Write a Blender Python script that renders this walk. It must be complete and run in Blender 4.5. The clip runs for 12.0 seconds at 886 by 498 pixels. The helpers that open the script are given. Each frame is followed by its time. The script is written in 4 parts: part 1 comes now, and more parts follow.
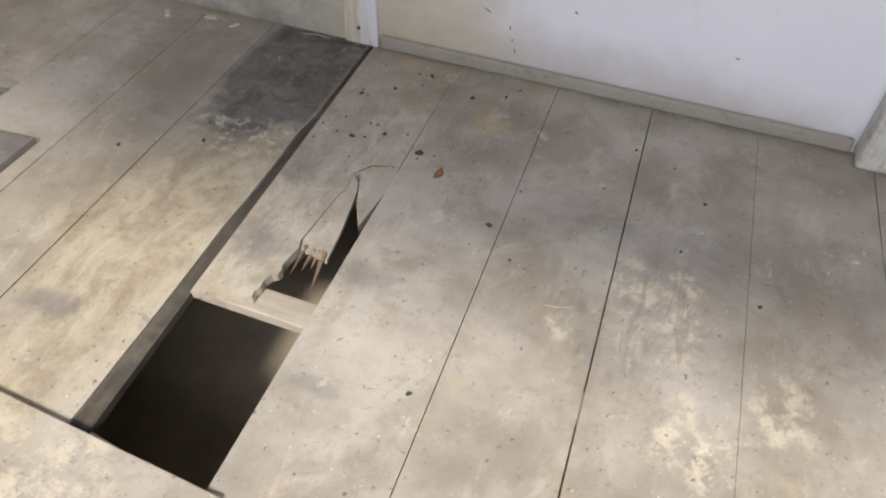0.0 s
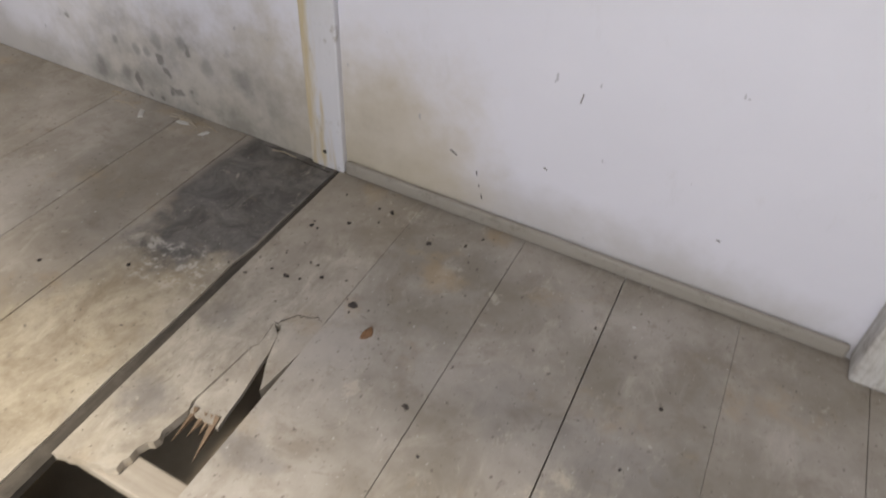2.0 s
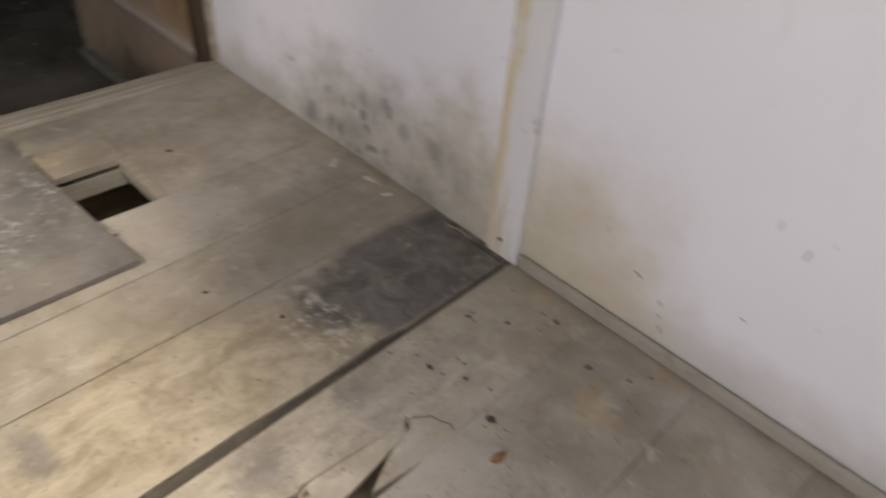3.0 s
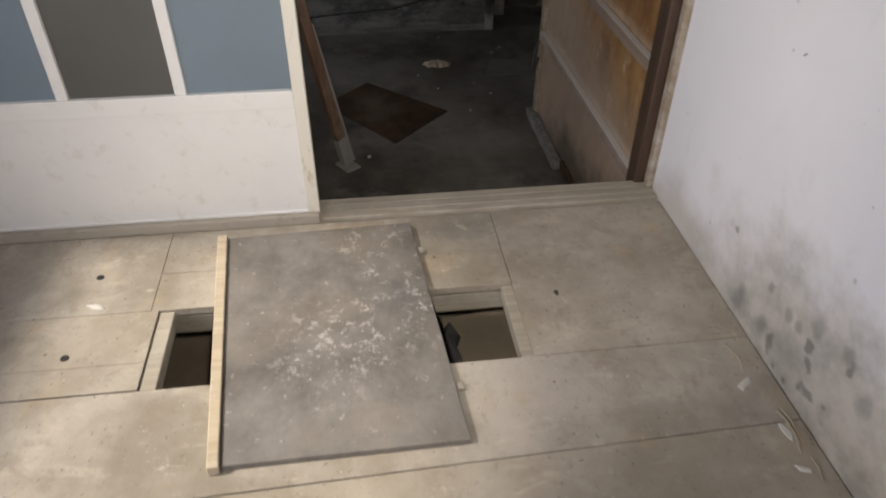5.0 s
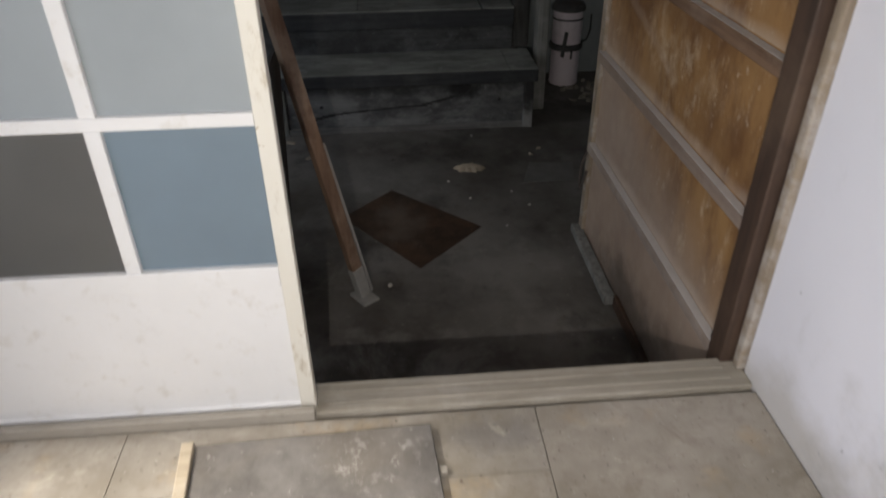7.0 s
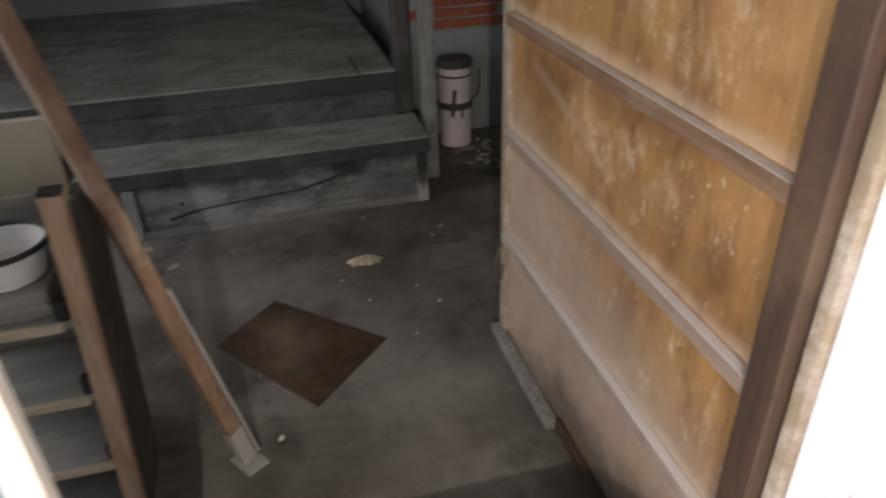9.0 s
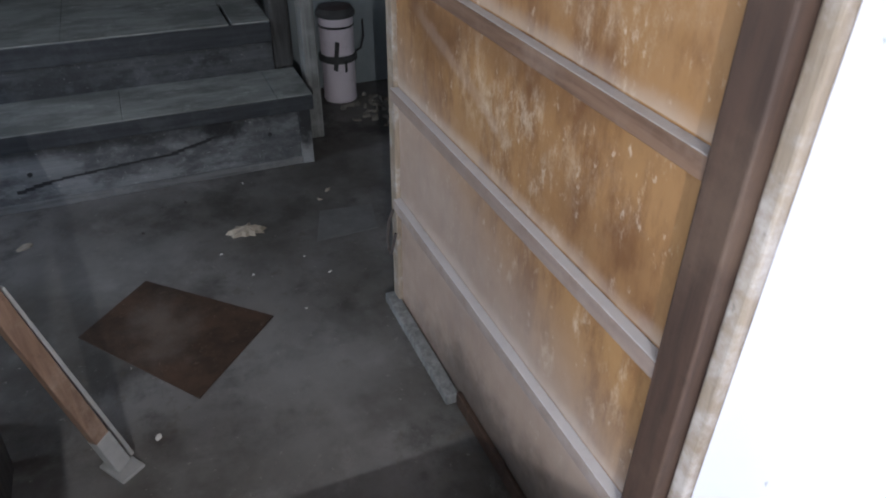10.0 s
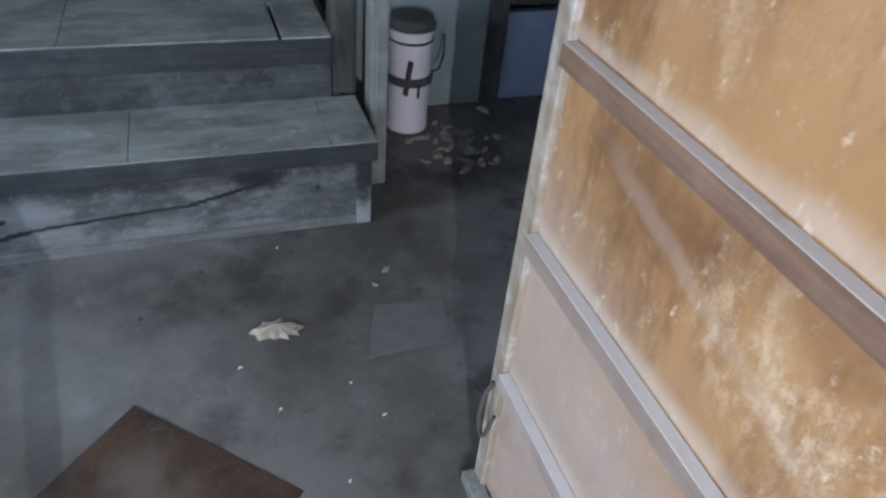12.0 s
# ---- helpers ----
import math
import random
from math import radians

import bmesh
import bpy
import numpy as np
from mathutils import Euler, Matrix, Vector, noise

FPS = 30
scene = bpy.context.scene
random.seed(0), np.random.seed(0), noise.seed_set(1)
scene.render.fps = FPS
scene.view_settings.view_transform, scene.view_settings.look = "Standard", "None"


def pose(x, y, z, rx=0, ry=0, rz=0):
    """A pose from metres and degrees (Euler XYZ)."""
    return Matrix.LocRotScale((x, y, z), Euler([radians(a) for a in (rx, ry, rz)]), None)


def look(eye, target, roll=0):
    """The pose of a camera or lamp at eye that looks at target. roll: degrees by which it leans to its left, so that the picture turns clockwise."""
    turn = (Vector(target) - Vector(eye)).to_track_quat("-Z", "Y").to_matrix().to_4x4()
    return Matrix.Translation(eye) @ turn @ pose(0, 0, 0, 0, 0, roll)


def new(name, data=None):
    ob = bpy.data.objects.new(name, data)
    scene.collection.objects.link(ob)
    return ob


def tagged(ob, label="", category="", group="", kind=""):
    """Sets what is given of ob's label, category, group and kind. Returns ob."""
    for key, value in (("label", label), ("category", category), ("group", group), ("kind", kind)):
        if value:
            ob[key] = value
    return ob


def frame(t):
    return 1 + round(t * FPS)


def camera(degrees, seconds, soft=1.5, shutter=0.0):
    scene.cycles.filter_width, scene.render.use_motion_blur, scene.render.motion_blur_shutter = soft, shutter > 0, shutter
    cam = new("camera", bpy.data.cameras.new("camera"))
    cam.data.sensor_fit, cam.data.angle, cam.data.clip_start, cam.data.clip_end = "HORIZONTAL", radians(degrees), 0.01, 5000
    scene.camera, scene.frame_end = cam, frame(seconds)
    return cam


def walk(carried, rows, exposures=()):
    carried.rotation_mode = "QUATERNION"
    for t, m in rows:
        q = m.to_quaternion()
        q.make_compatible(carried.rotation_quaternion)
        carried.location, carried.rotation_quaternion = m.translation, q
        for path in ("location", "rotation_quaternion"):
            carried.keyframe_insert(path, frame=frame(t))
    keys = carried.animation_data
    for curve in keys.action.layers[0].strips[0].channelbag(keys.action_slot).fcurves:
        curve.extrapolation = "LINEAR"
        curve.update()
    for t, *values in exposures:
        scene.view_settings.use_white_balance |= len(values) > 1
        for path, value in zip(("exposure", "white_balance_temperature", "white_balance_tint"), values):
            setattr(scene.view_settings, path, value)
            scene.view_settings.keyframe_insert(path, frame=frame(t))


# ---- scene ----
cam = camera(64.6, 12.0, soft=1.9, shutter=0.5)
PATH = [
    (0, (-0.075, 0.32, 1.201), (-0.54, 1.598, -0.265), 1.3),
    (0.5, (0.022, 0.357, 1.208), (-0.563, 1.646, -0.204), -2.0),
    (1, (0.019, 0.4, 1.223), (-0.652, 1.664, -0.174), -3.9),
    (1.5, (0.041, 0.56, 1.243), (-0.617, 1.86, -0.128), 0.7),
    (2, (0.052, 0.72, 1.253), (-0.592, 2.053, -0.092), 3.5),
    (2.5, (0.01, 0.834, 1.29), (-0.746, 2.135, -0.028), 4.5),
    (3, (-0.064, 0.872, 1.257), (-1.14, 1.998, 0.002), 4.5),
    (3.5, (-0.254, 0.906, 1.318), (-1.64, 1.648, 0.082), 8.6),
    (3.7, (-0.264, 0.965, 1.367), (-1.764, 1.469, 0.145), 6.4),
    (5.3, (-0.752, 1.14, 1.318), (-2.315, 1.328, 0.084), 0.0),
    (5.5, (-0.82, 1.157, 1.303), (-2.388, 1.328, 0.073), -0.5),
    (6, (-0.96, 1.223, 1.299), (-2.547, 1.368, 0.091), -1.0),
    (6.5, (-1.048, 1.222, 1.318), (-2.692, 1.345, 0.184), -0.7),
    (7, (-1.247, 1.204, 1.326), (-2.915, 1.331, 0.23), -0.6),
    (7.2, (-1.331, 1.194, 1.314), (-3.02, 1.352, 0.254), -1.0),
    (8.8, (-1.831, 1.253, 1.331), (-3.499, 1.597, 0.282), -1.6),
    (9, (-1.875, 1.303, 1.305), (-3.547, 1.715, 0.289), -2.0),
    (9.5, (-1.925, 1.374, 1.239), (-3.488, 2.0, 0.159), -1.2),
    (10, (-2.036, 1.371, 1.266), (-3.542, 2.04, 0.132), 1.0),
    (10.5, (-2.112, 1.363, 1.314), (-3.597, 2.027, 0.151), 4.1),
    (11, (-2.375, 1.415, 1.321), (-3.865, 2.106, 0.179), 4.5),
    (11.5, (-2.886, 1.495, 1.266), (-4.38, 2.171, 0.12), 4.1),
    (12, (-3.063, 1.5, 1.235), (-4.535, 2.092, 0.017), 5.9),
]
EXPOSURES = [(0, -0.12, 6500, 10), (1.2, -0.18, 6600, 10), (2.5, -0.25, 7000, 11), (3.5, -0.4, 7300, 12), (5.5, -0.02, 6800, 11), (7.0, 0.1, 6600, 10), (8.8, 1.25, 7500, 14), (9.0, 1.3, 7200, 14), (9.5, 1.3, 5600, 10), (10.5, 1.38, 5800, 10), (11.2, 1.95, 5300, 9), (12, 2.35, 5350, 8)]
walk(cam, [(t, look(eye, target, roll)) for t, eye, target, roll in PATH], EXPOSURES)


# ---- light ----
world = bpy.data.worlds.new("sky")
scene.world = world
world.use_nodes = True
wn = world.node_tree
sky = wn.nodes.new("ShaderNodeTexSky")
sky.sky_type = "NISHITA"
sky.sun_disc = False
sky.sun_elevation, sky.sun_rotation = radians(45), radians(180)
wn.links.new(sky.outputs["Color"], wn.nodes["Background"].inputs["Color"])
wn.nodes["Background"].inputs["Strength"].default_value = 0.1


def area_lamp(name, eye, target, sx, sy, energy, color):
    d = bpy.data.lights.new(name, "AREA")
    d.shape, d.size, d.size_y, d.energy, d.color = "RECTANGLE", sx, sy, energy, color
    ob = new(name, d)
    ob.matrix_world = look(eye, target)
    return ob


sun_data = bpy.data.lights.new("sun", "SUN")
sun_data.energy, sun_data.angle, sun_data.color = 4.8, radians(7), (1.0, 0.93, 0.82)
sun = new("sun", sun_data)
sun.matrix_world = look((0.0, -6, 6.0), (0, 0.0, 0))

area_lamp("window_daylight", (0.1, -0.62, 1.5), (0.25, 1.8, 1.0), 2.2, 1.2, 50, (0.93, 0.94, 1.0))
# added fill light for the lower room, with no known source
area_lamp("lower_room_fill", (-4.3, -1.18, 1.1), (-4.5, 2.0, -0.2), 1.6, 1.8, 11.0, (0.88, 0.93, 1.0))
torch = bpy.data.lights.new("torch", "SPOT")
torch.energy, torch.color, torch.spot_size, torch.spot_blend, torch.shadow_soft_size = 62, (1.0, 0.94, 0.86), radians(92), 0.9, 0.015
torch_ob = new("torch", torch)
torch_ob.matrix_world = look((-0.88, 1.1, 1.2), (-3.7, 1.5, 0.0))


# ---- materials ----
GROUND_Z = -0.495


class Mat:
    """Small builder for node materials on real-world coordinates."""

    def __init__(self, name):
        self.m = bpy.data.materials.new(name)
        self.m.use_nodes = True
        self.t = self.m.node_tree
        self.b = self.t.nodes["Principled BSDF"]
        self.pos = self.t.nodes.new("ShaderNodeNewGeometry").outputs["Position"]

    def put(self, socket, value):
        if isinstance(value, bpy.types.NodeSocket):
            self.t.links.new(value, socket)
        else:
            socket.default_value = value

    def mapped(self, scale=(1, 1, 1), shift=(0, 0, 0)):
        n = self.t.nodes.new("ShaderNodeMapping")
        self.put(n.inputs["Vector"], self.pos)
        n.inputs["Scale"].default_value = scale
        n.inputs["Location"].default_value = shift
        return n.outputs[0]

    def noise(self, scale, detail=5, rough=0.6, stretch=(1, 1, 1), shift=(0, 0, 0), distort=0.0):
        n = self.t.nodes.new("ShaderNodeTexNoise")
        self.put(n.inputs["Vector"], self.mapped(stretch, shift))
        n.inputs["Scale"].default_value, n.inputs["Detail"].default_value = scale, detail
        n.inputs["Roughness"].default_value, n.inputs["Distortion"].default_value = rough, distort
        return n.outputs["Fac"]

    def ramp(self, fac, lo, hi, a=0.0, b=1.0):
        n = self.t.nodes.new("ShaderNodeMapRange")
        n.interpolation_type = "SMOOTHSTEP"
        self.put(n.inputs["Value"], fac)
        n.inputs["From Min"].default_value, n.inputs["From Max"].default_value = lo, hi
        n.inputs["To Min"].default_value, n.inputs["To Max"].default_value = a, b
        return n.outputs["Result"]

    def math(self, op, a, b):
        n = self.t.nodes.new("ShaderNodeMath")
        n.operation = op
        self.put(n.inputs[0], a)
        self.put(n.inputs[1], b)
        return n.outputs[0]

    def mix(self, fac, a, b):
        n = self.t.nodes.new("ShaderNodeMix")
        n.data_type = "RGBA"
        self.put(n.inputs["Factor"], fac)
        for i, v in ((6, a), (7, b)):
            self.put(n.inputs[i], (*v, 1) if isinstance(v, tuple) else v)
        return n.outputs[2]

    def blob(self, centre, radii, wobble=0.5, scale=9.0, soft=0.6):
        """An uneven stain round a place: 1 inside, 0 outside."""
        n = self.t.nodes.new("ShaderNodeVectorMath")
        n.operation = "SUBTRACT"
        self.put(n.inputs[0], self.pos)
        n.inputs[1].default_value = centre
        s = self.t.nodes.new("ShaderNodeVectorMath")
        s.operation = "DIVIDE"
        self.put(s.inputs[0], n.outputs[0])
        s.inputs[1].default_value = radii
        ln = self.t.nodes.new("ShaderNodeVectorMath")
        ln.operation = "LENGTH"
        self.put(ln.inputs[0], s.outputs[0])
        w = self.math("MULTIPLY", self.math("SUBTRACT", self.noise(scale, 6, 0.65), 0.5), wobble * 4)
        return self.ramp(self.math("ADD", ln.outputs["Value"], w), 1.0 + soft / 2, 1.0 - soft / 2)

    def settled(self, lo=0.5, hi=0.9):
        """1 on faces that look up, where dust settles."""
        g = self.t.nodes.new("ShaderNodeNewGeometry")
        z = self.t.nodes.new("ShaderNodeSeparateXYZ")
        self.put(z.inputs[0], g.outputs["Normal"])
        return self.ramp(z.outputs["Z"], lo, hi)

    def random(self):
        return self.t.nodes.new("ShaderNodeObjectInfo").outputs["Random"]

    def done(self, color, rough=0.6, bump=None, strength=0.2, metal=0.0, distance=0.003):
        self.put(self.b.inputs["Base Color"], (*color, 1) if isinstance(color, tuple) else color)
        self.put(self.b.inputs["Roughness"], rough)
        self.b.inputs["Metallic"].default_value = metal
        if bump is not None:
            n = self.t.nodes.new("ShaderNodeBump")
            n.inputs["Strength"].default_value, n.inputs["Distance"].default_value = strength, distance
            self.put(n.inputs["Height"], bump)
            self.put(self.b.inputs["Normal"], n.outputs[0])
        return self.m


def floor_paint():
    m = Mat("worn_floor_paint")
    base = m.mix(m.ramp(m.noise(2.4, 6, 0.62), 0.32, 0.68), (0.24, 0.212, 0.172), (0.46, 0.425, 0.38))
    base = m.mix(m.ramp(m.random(), 0, 1, 0, 0.35), base, (0.36, 0.305, 0.23))
    base = m.mix(m.ramp(m.noise(9, 7, 0.72, (1, 0.5, 1), distort=0.6), 0.52, 0.72, 0, 0.45), base, (0.58, 0.53, 0.46))
    base = m.mix(m.ramp(m.noise(6, 7, 0.74, shift=(3, 1, 0), distort=0.5), 0.5, 0.7, 0, 0.65), base, (0.25, 0.21, 0.165))
    base = m.mix(m.ramp(m.noise(5, 5, 0.6, shift=(8, 4, 0)), 0.56, 0.72, 0, 0.5), base, (0.42, 0.31, 0.18))
    worn = m.math("MULTIPLY", m.blob((-1.12, 1.2, 0), (0.2, 0.6, 1), 0.6, 5, 1.0), 0.65)
    base = m.mix(worn, base, m.mix(m.ramp(m.noise(9, 8, 0.78, (1, 0.6, 1), distort=0.3), 0.3, 0.68), (0.24, 0.18, 0.105), (0.6, 0.53, 0.395)))
    scuffed = m.math("MULTIPLY", m.blob((-0.84, 1.4, 0), (0.13, 0.45, 1), 0.6, 6, 1.0), 0.55)
    base = m.mix(scuffed, base, m.mix(m.ramp(m.noise(10, 8, 0.75, (1, 0.6, 1), (4, 6, 0), 0.4), 0.34, 0.66), (0.27, 0.235, 0.19), (0.66, 0.61, 0.52)))
    px = m.t.nodes.new("ShaderNodeSeparateXYZ")
    m.put(px.inputs[0], m.pos)
    only_plank = m.math("MULTIPLY", m.ramp(px.outputs["X"], -1.345, -1.29), m.ramp(px.outputs["X"], -0.972, -0.99))
    wet = m.blob((-1.13, 1.92, 0), (0.22, 0.36, 1), 0.3, 6, 0.35)
    base = m.mix(m.math("MULTIPLY", m.math("MULTIPLY", wet, only_plank), 0.92), base, m.mix(m.ramp(m.noise(11, 7, 0.75, distort=0.8), 0.35, 0.68), (0.07, 0.067, 0.064), (0.2, 0.19, 0.175)))
    rim = m.math("MULTIPLY", m.blob((-1.12, 1.56, 0), (0.15, 0.07, 1), 0.6, 10, 0.7), m.ramp(m.noise(22, 6, 0.75), 0.5, 0.6))
    base = m.mix(m.math("MULTIPLY", rim, 0.7), base, (0.66, 0.62, 0.55))
    for c, r, s in (((-0.87, 1.23, 0), (0.06, 0.05, 1), 0.6), ((-0.6, 1.23, 0), (0.07, 0.03, 1), 0.45), ((-1.19, 0.91, 0), (0.06, 0.03, 1), 0.6), ((-0.55, 0.93, 0), (0.05, 0.02, 1), 0.4),
                    ((-0.89, 1.48, 0), (0.04, 0.05, 1), 0.4), ((-2.42, 1.4, 0), (0.05, 0.1, 1), 0.5), ((-0.2, 1.6, 0), (0.08, 0.07, 1), 0.3), ((0.05, 1.55, 0), (0.12, 0.1, 1), 0.3)):
        base = m.mix(m.math("MULTIPLY", m.blob(c, r, 0.7, 11, 1.2), s), base, (0.17, 0.16, 0.16))
    speck = m.ramp(m.noise(16, 6, 0.75, shift=(2, 2, 5)), 0.45, 0.6)
    for c, r in (((0.14, 1.09, 0), (0.06, 0.07, 1)), ((0.31, 1.2, 0), (0.06, 0.08, 1)), ((0.04, 1.38, 0), (0.1, 0.12, 1)), ((0.2, 1.03, 0), (0.05, 0.05, 1)), ((-0.15, 1.26, 0), (0.03, 0.04, 1)), ((-0.95, 0.5, 0), (0.2, 0.15, 1))):
        base = m.mix(m.math("MULTIPLY", m.math("MULTIPLY", m.blob(c, r, 0.9, 12, 1.1), speck), 0.6), base, (0.68, 0.61, 0.48))
    base = m.mix(m.ramp(m.noise(34, 5, 0.75, shift=(1, 9, 0)), 0.6, 0.72, 0, 0.6), base, (0.2, 0.165, 0.125))
    base = m.mix(m.ramp(m.noise(70, 4, 0.65), 0.63, 0.69, 0, 0.85), base, (0.1, 0.08, 0.065))
    base = m.mix(m.ramp(m.noise(110, 3, 0.6, shift=(5, 5, 0)), 0.68, 0.73, 0, 0.8), base, (0.72, 0.7, 0.66))
    base = m.mix(m.ramp(m.noise(18, 6, 0.75, shift=(7, 1, 0)), 0.56, 0.7, 0, 0.5), base, (0.24, 0.2, 0.15))
    wavy = m.math("MULTIPLY", m.ramp(m.noise(34, 2, 0.5, (1, 0.16, 1), distort=1.2), 0.52, 0.6), m.blob((0.03, 1.32, 0), (0.1, 0.24, 1), 0.5, 7, 1.0))
    base = m.mix(m.math("MULTIPLY", wavy, 0.5), base, (0.24, 0.22, 0.2))
    base = m.mix(m.ramp(m.noise(13, 8, 0.8, (1, 0.7, 1), (11, 3, 0), 0.5), 0.6, 0.66, 0, 0.4), base, (0.66, 0.6, 0.5))
    base = m.mix(m.ramp(m.noise(15, 8, 0.8, (1, 0.7, 1), (1, 13, 0), 0.8), 0.61, 0.66, 0, 0.5), base, (0.19, 0.165, 0.135))
    grain = m.noise(60, 5, 0.6, (1, 0.06, 1))
    h = m.math("ADD", m.math("MULTIPLY", grain, 0.5), m.noise(26, 7, 0.75))
    return m.done(base, m.ramp(m.noise(6, 4), 0.3, 0.7, 0.4, 0.75), h, 0.4)


def white_wall():
    m = Mat("limewashed_wall")
    base = m.mix(m.noise(1.6, 5, 0.6), (0.7, 0.7, 0.77), (0.83, 0.83, 0.9))
    base = m.mix(m.ramp(m.noise(9, 6, 0.7, (1, 1, 0.4)), 0.58, 0.8, 0, 0.35), base, (0.56, 0.55, 0.55))
    z = m.t.nodes.new("ShaderNodeSeparateXYZ")
    m.put(z.inputs[0], m.pos)
    low = m.ramp(m.math("ADD", z.outputs["Z"], m.math("MULTIPLY", m.noise(3, 5), -0.3)), 0.03, -0.14, 0, 1)
    base = m.mix(m.math("MULTIPLY", low, 0.6), base, (0.4, 0.37, 0.31))
    damp = m.blob((-0.85, 2.1, 0.1), (0.3, 1, 0.3), 0.35, 4, 1.2)
    base = m.mix(m.math("MULTIPLY", damp, 0.75), base, m.mix(m.noise(8, 5), (0.45, 0.38, 0.24), (0.6, 0.54, 0.42)))
    brown = m.blob((-1.3, 2.1, 0.06), (0.36, 1, 0.26), 0.6, 4, 1.4)
    base = m.mix(m.math("MULTIPLY", brown, 0.7), base, m.mix(m.noise(7, 6, 0.7), (0.36, 0.31, 0.22), (0.52, 0.47, 0.36)))
    mould = m.blob((-1.62, 2.1, 0.05), (0.52, 1, 0.24), 0.7, 4, 1.3)
    base = m.mix(m.math("MULTIPLY", mould, 0.7), base, m.mix(m.ramp(m.noise(7, 6, 0.65), 0.33, 0.67), (0.25, 0.24, 0.215), (0.55, 0.52, 0.47)))
    spots = m.math("MULTIPLY", m.ramp(m.noise(13, 2, 0.4), 0.64, 0.7), m.blob((-1.7, 2.1, 0.12), (0.42, 1, 0.16), 0.5, 6, 0.7))
    base = m.mix(m.math("MULTIPLY", spots, 0.6), base, (0.1, 0.095, 0.09))
    for x, zz, r in ((-1.83, 0.07, 0.026), (-1.945, 0.085, 0.022), (-1.845, 0.185, 0.014), (-1.755, 0.175, 0.018), (-1.955, 0.045, 0.03), (-1.655, 0.234, 0.03), (-1.546, 0.25, 0.024), (-1.46, 0.195, 0.03), (-1.32, 0.19, 0.04), (-1.71, 0.18, 0.016)):
        base = m.mix(m.math("MULTIPLY", m.blob((x, 2.12, zz), (r * 0.8, 1, r), 0.45, 26, 1.2), 0.5), base, (0.16, 0.155, 0.15))
    base = m.mix(m.ramp(m.noise(40, 2, 0.5, (1, 1, 0.6), (5, 2, 1)), 0.74, 0.78, 0, 0.6), base, (0.33, 0.33, 0.36))
    h = m.math("ADD", m.noise(5, 5, 0.6), m.math("MULTIPLY", m.noise(70, 4), 0.25))
    return m.done(base, 0.8, h, 0.3)


def painted(name, a, b, dirt=(0.35, 0.32, 0.27), amount=0.5, rough=0.5, stretch=(1, 1, 1)):
    m = Mat(name)
    base = m.mix(m.noise(5, 5, 0.6, stretch), a, b)
    base = m.mix(m.ramp(m.noise(16, 6, 0.72, stretch, (2, 5, 1)), 0.54, 0.74, 0, amount), base, dirt)
    base = m.mix(m.ramp(m.noise(75, 2, 0.5), 0.72, 0.78, 0, amount), base, dirt)
    return m.done(base, rough, m.noise(45, 5, 0.65, stretch), 0.2)


def wood(name, a, b, dust, axis, amount=0.5, rough=0.65, dust_scale=6.0):
    """Grained wood along an axis, with patches of dust or bleaching."""
    m = Mat(name)
    st = [14.0, 14.0, 14.0]
    st[axis] = 0.9
    grain = m.noise(3.0, 6, 0.65, tuple(st), distort=0.4)
    base = m.mix(m.ramp(grain, 0.3, 0.7), a, b)
    base = m.mix(m.ramp(m.noise(dust_scale, 6, 0.7, shift=(1, 7, 3)), 0.45, 0.72, 0, amount), base, dust)
    base = m.mix(m.ramp(m.noise(35, 4, 0.6), 0.64, 0.76, 0, 0.5), base, tuple(c * 0.4 for c in a))
    h = m.math("ADD", grain, m.math("MULTIPLY", m.noise(50, 5), 0.4))
    return m.done(base, rough, h, 0.35)


def batten_wood():
    m = Mat("dusty_batten")
    grain = m.noise(3.0, 6, 0.65, (0.9, 14, 14), distort=0.4)
    base = m.mix(m.ramp(grain, 0.3, 0.7), (0.11, 0.062, 0.037), (0.19, 0.115, 0.072))
    base = m.mix(m.ramp(m.noise(5, 6, 0.7), 0.45, 0.75, 0, 0.4), base, (0.32, 0.24, 0.19))
    hz = m.t.nodes.new("ShaderNodeSeparateXYZ")
    m.put(hz.inputs[0], m.pos)
    base = m.mix(m.math("MULTIPLY", m.ramp(hz.outputs["Z"], 0.7, 0.1), m.ramp(m.noise(9, 6, 0.7, shift=(3, 0, 2)), 0.3, 0.6, 0.45, 0.8)), base, (0.4, 0.345, 0.31))
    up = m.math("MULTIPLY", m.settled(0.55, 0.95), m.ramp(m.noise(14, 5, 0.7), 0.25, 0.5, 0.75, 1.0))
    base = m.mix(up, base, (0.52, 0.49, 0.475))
    return m.done(base, 0.75, grain, 0.3)


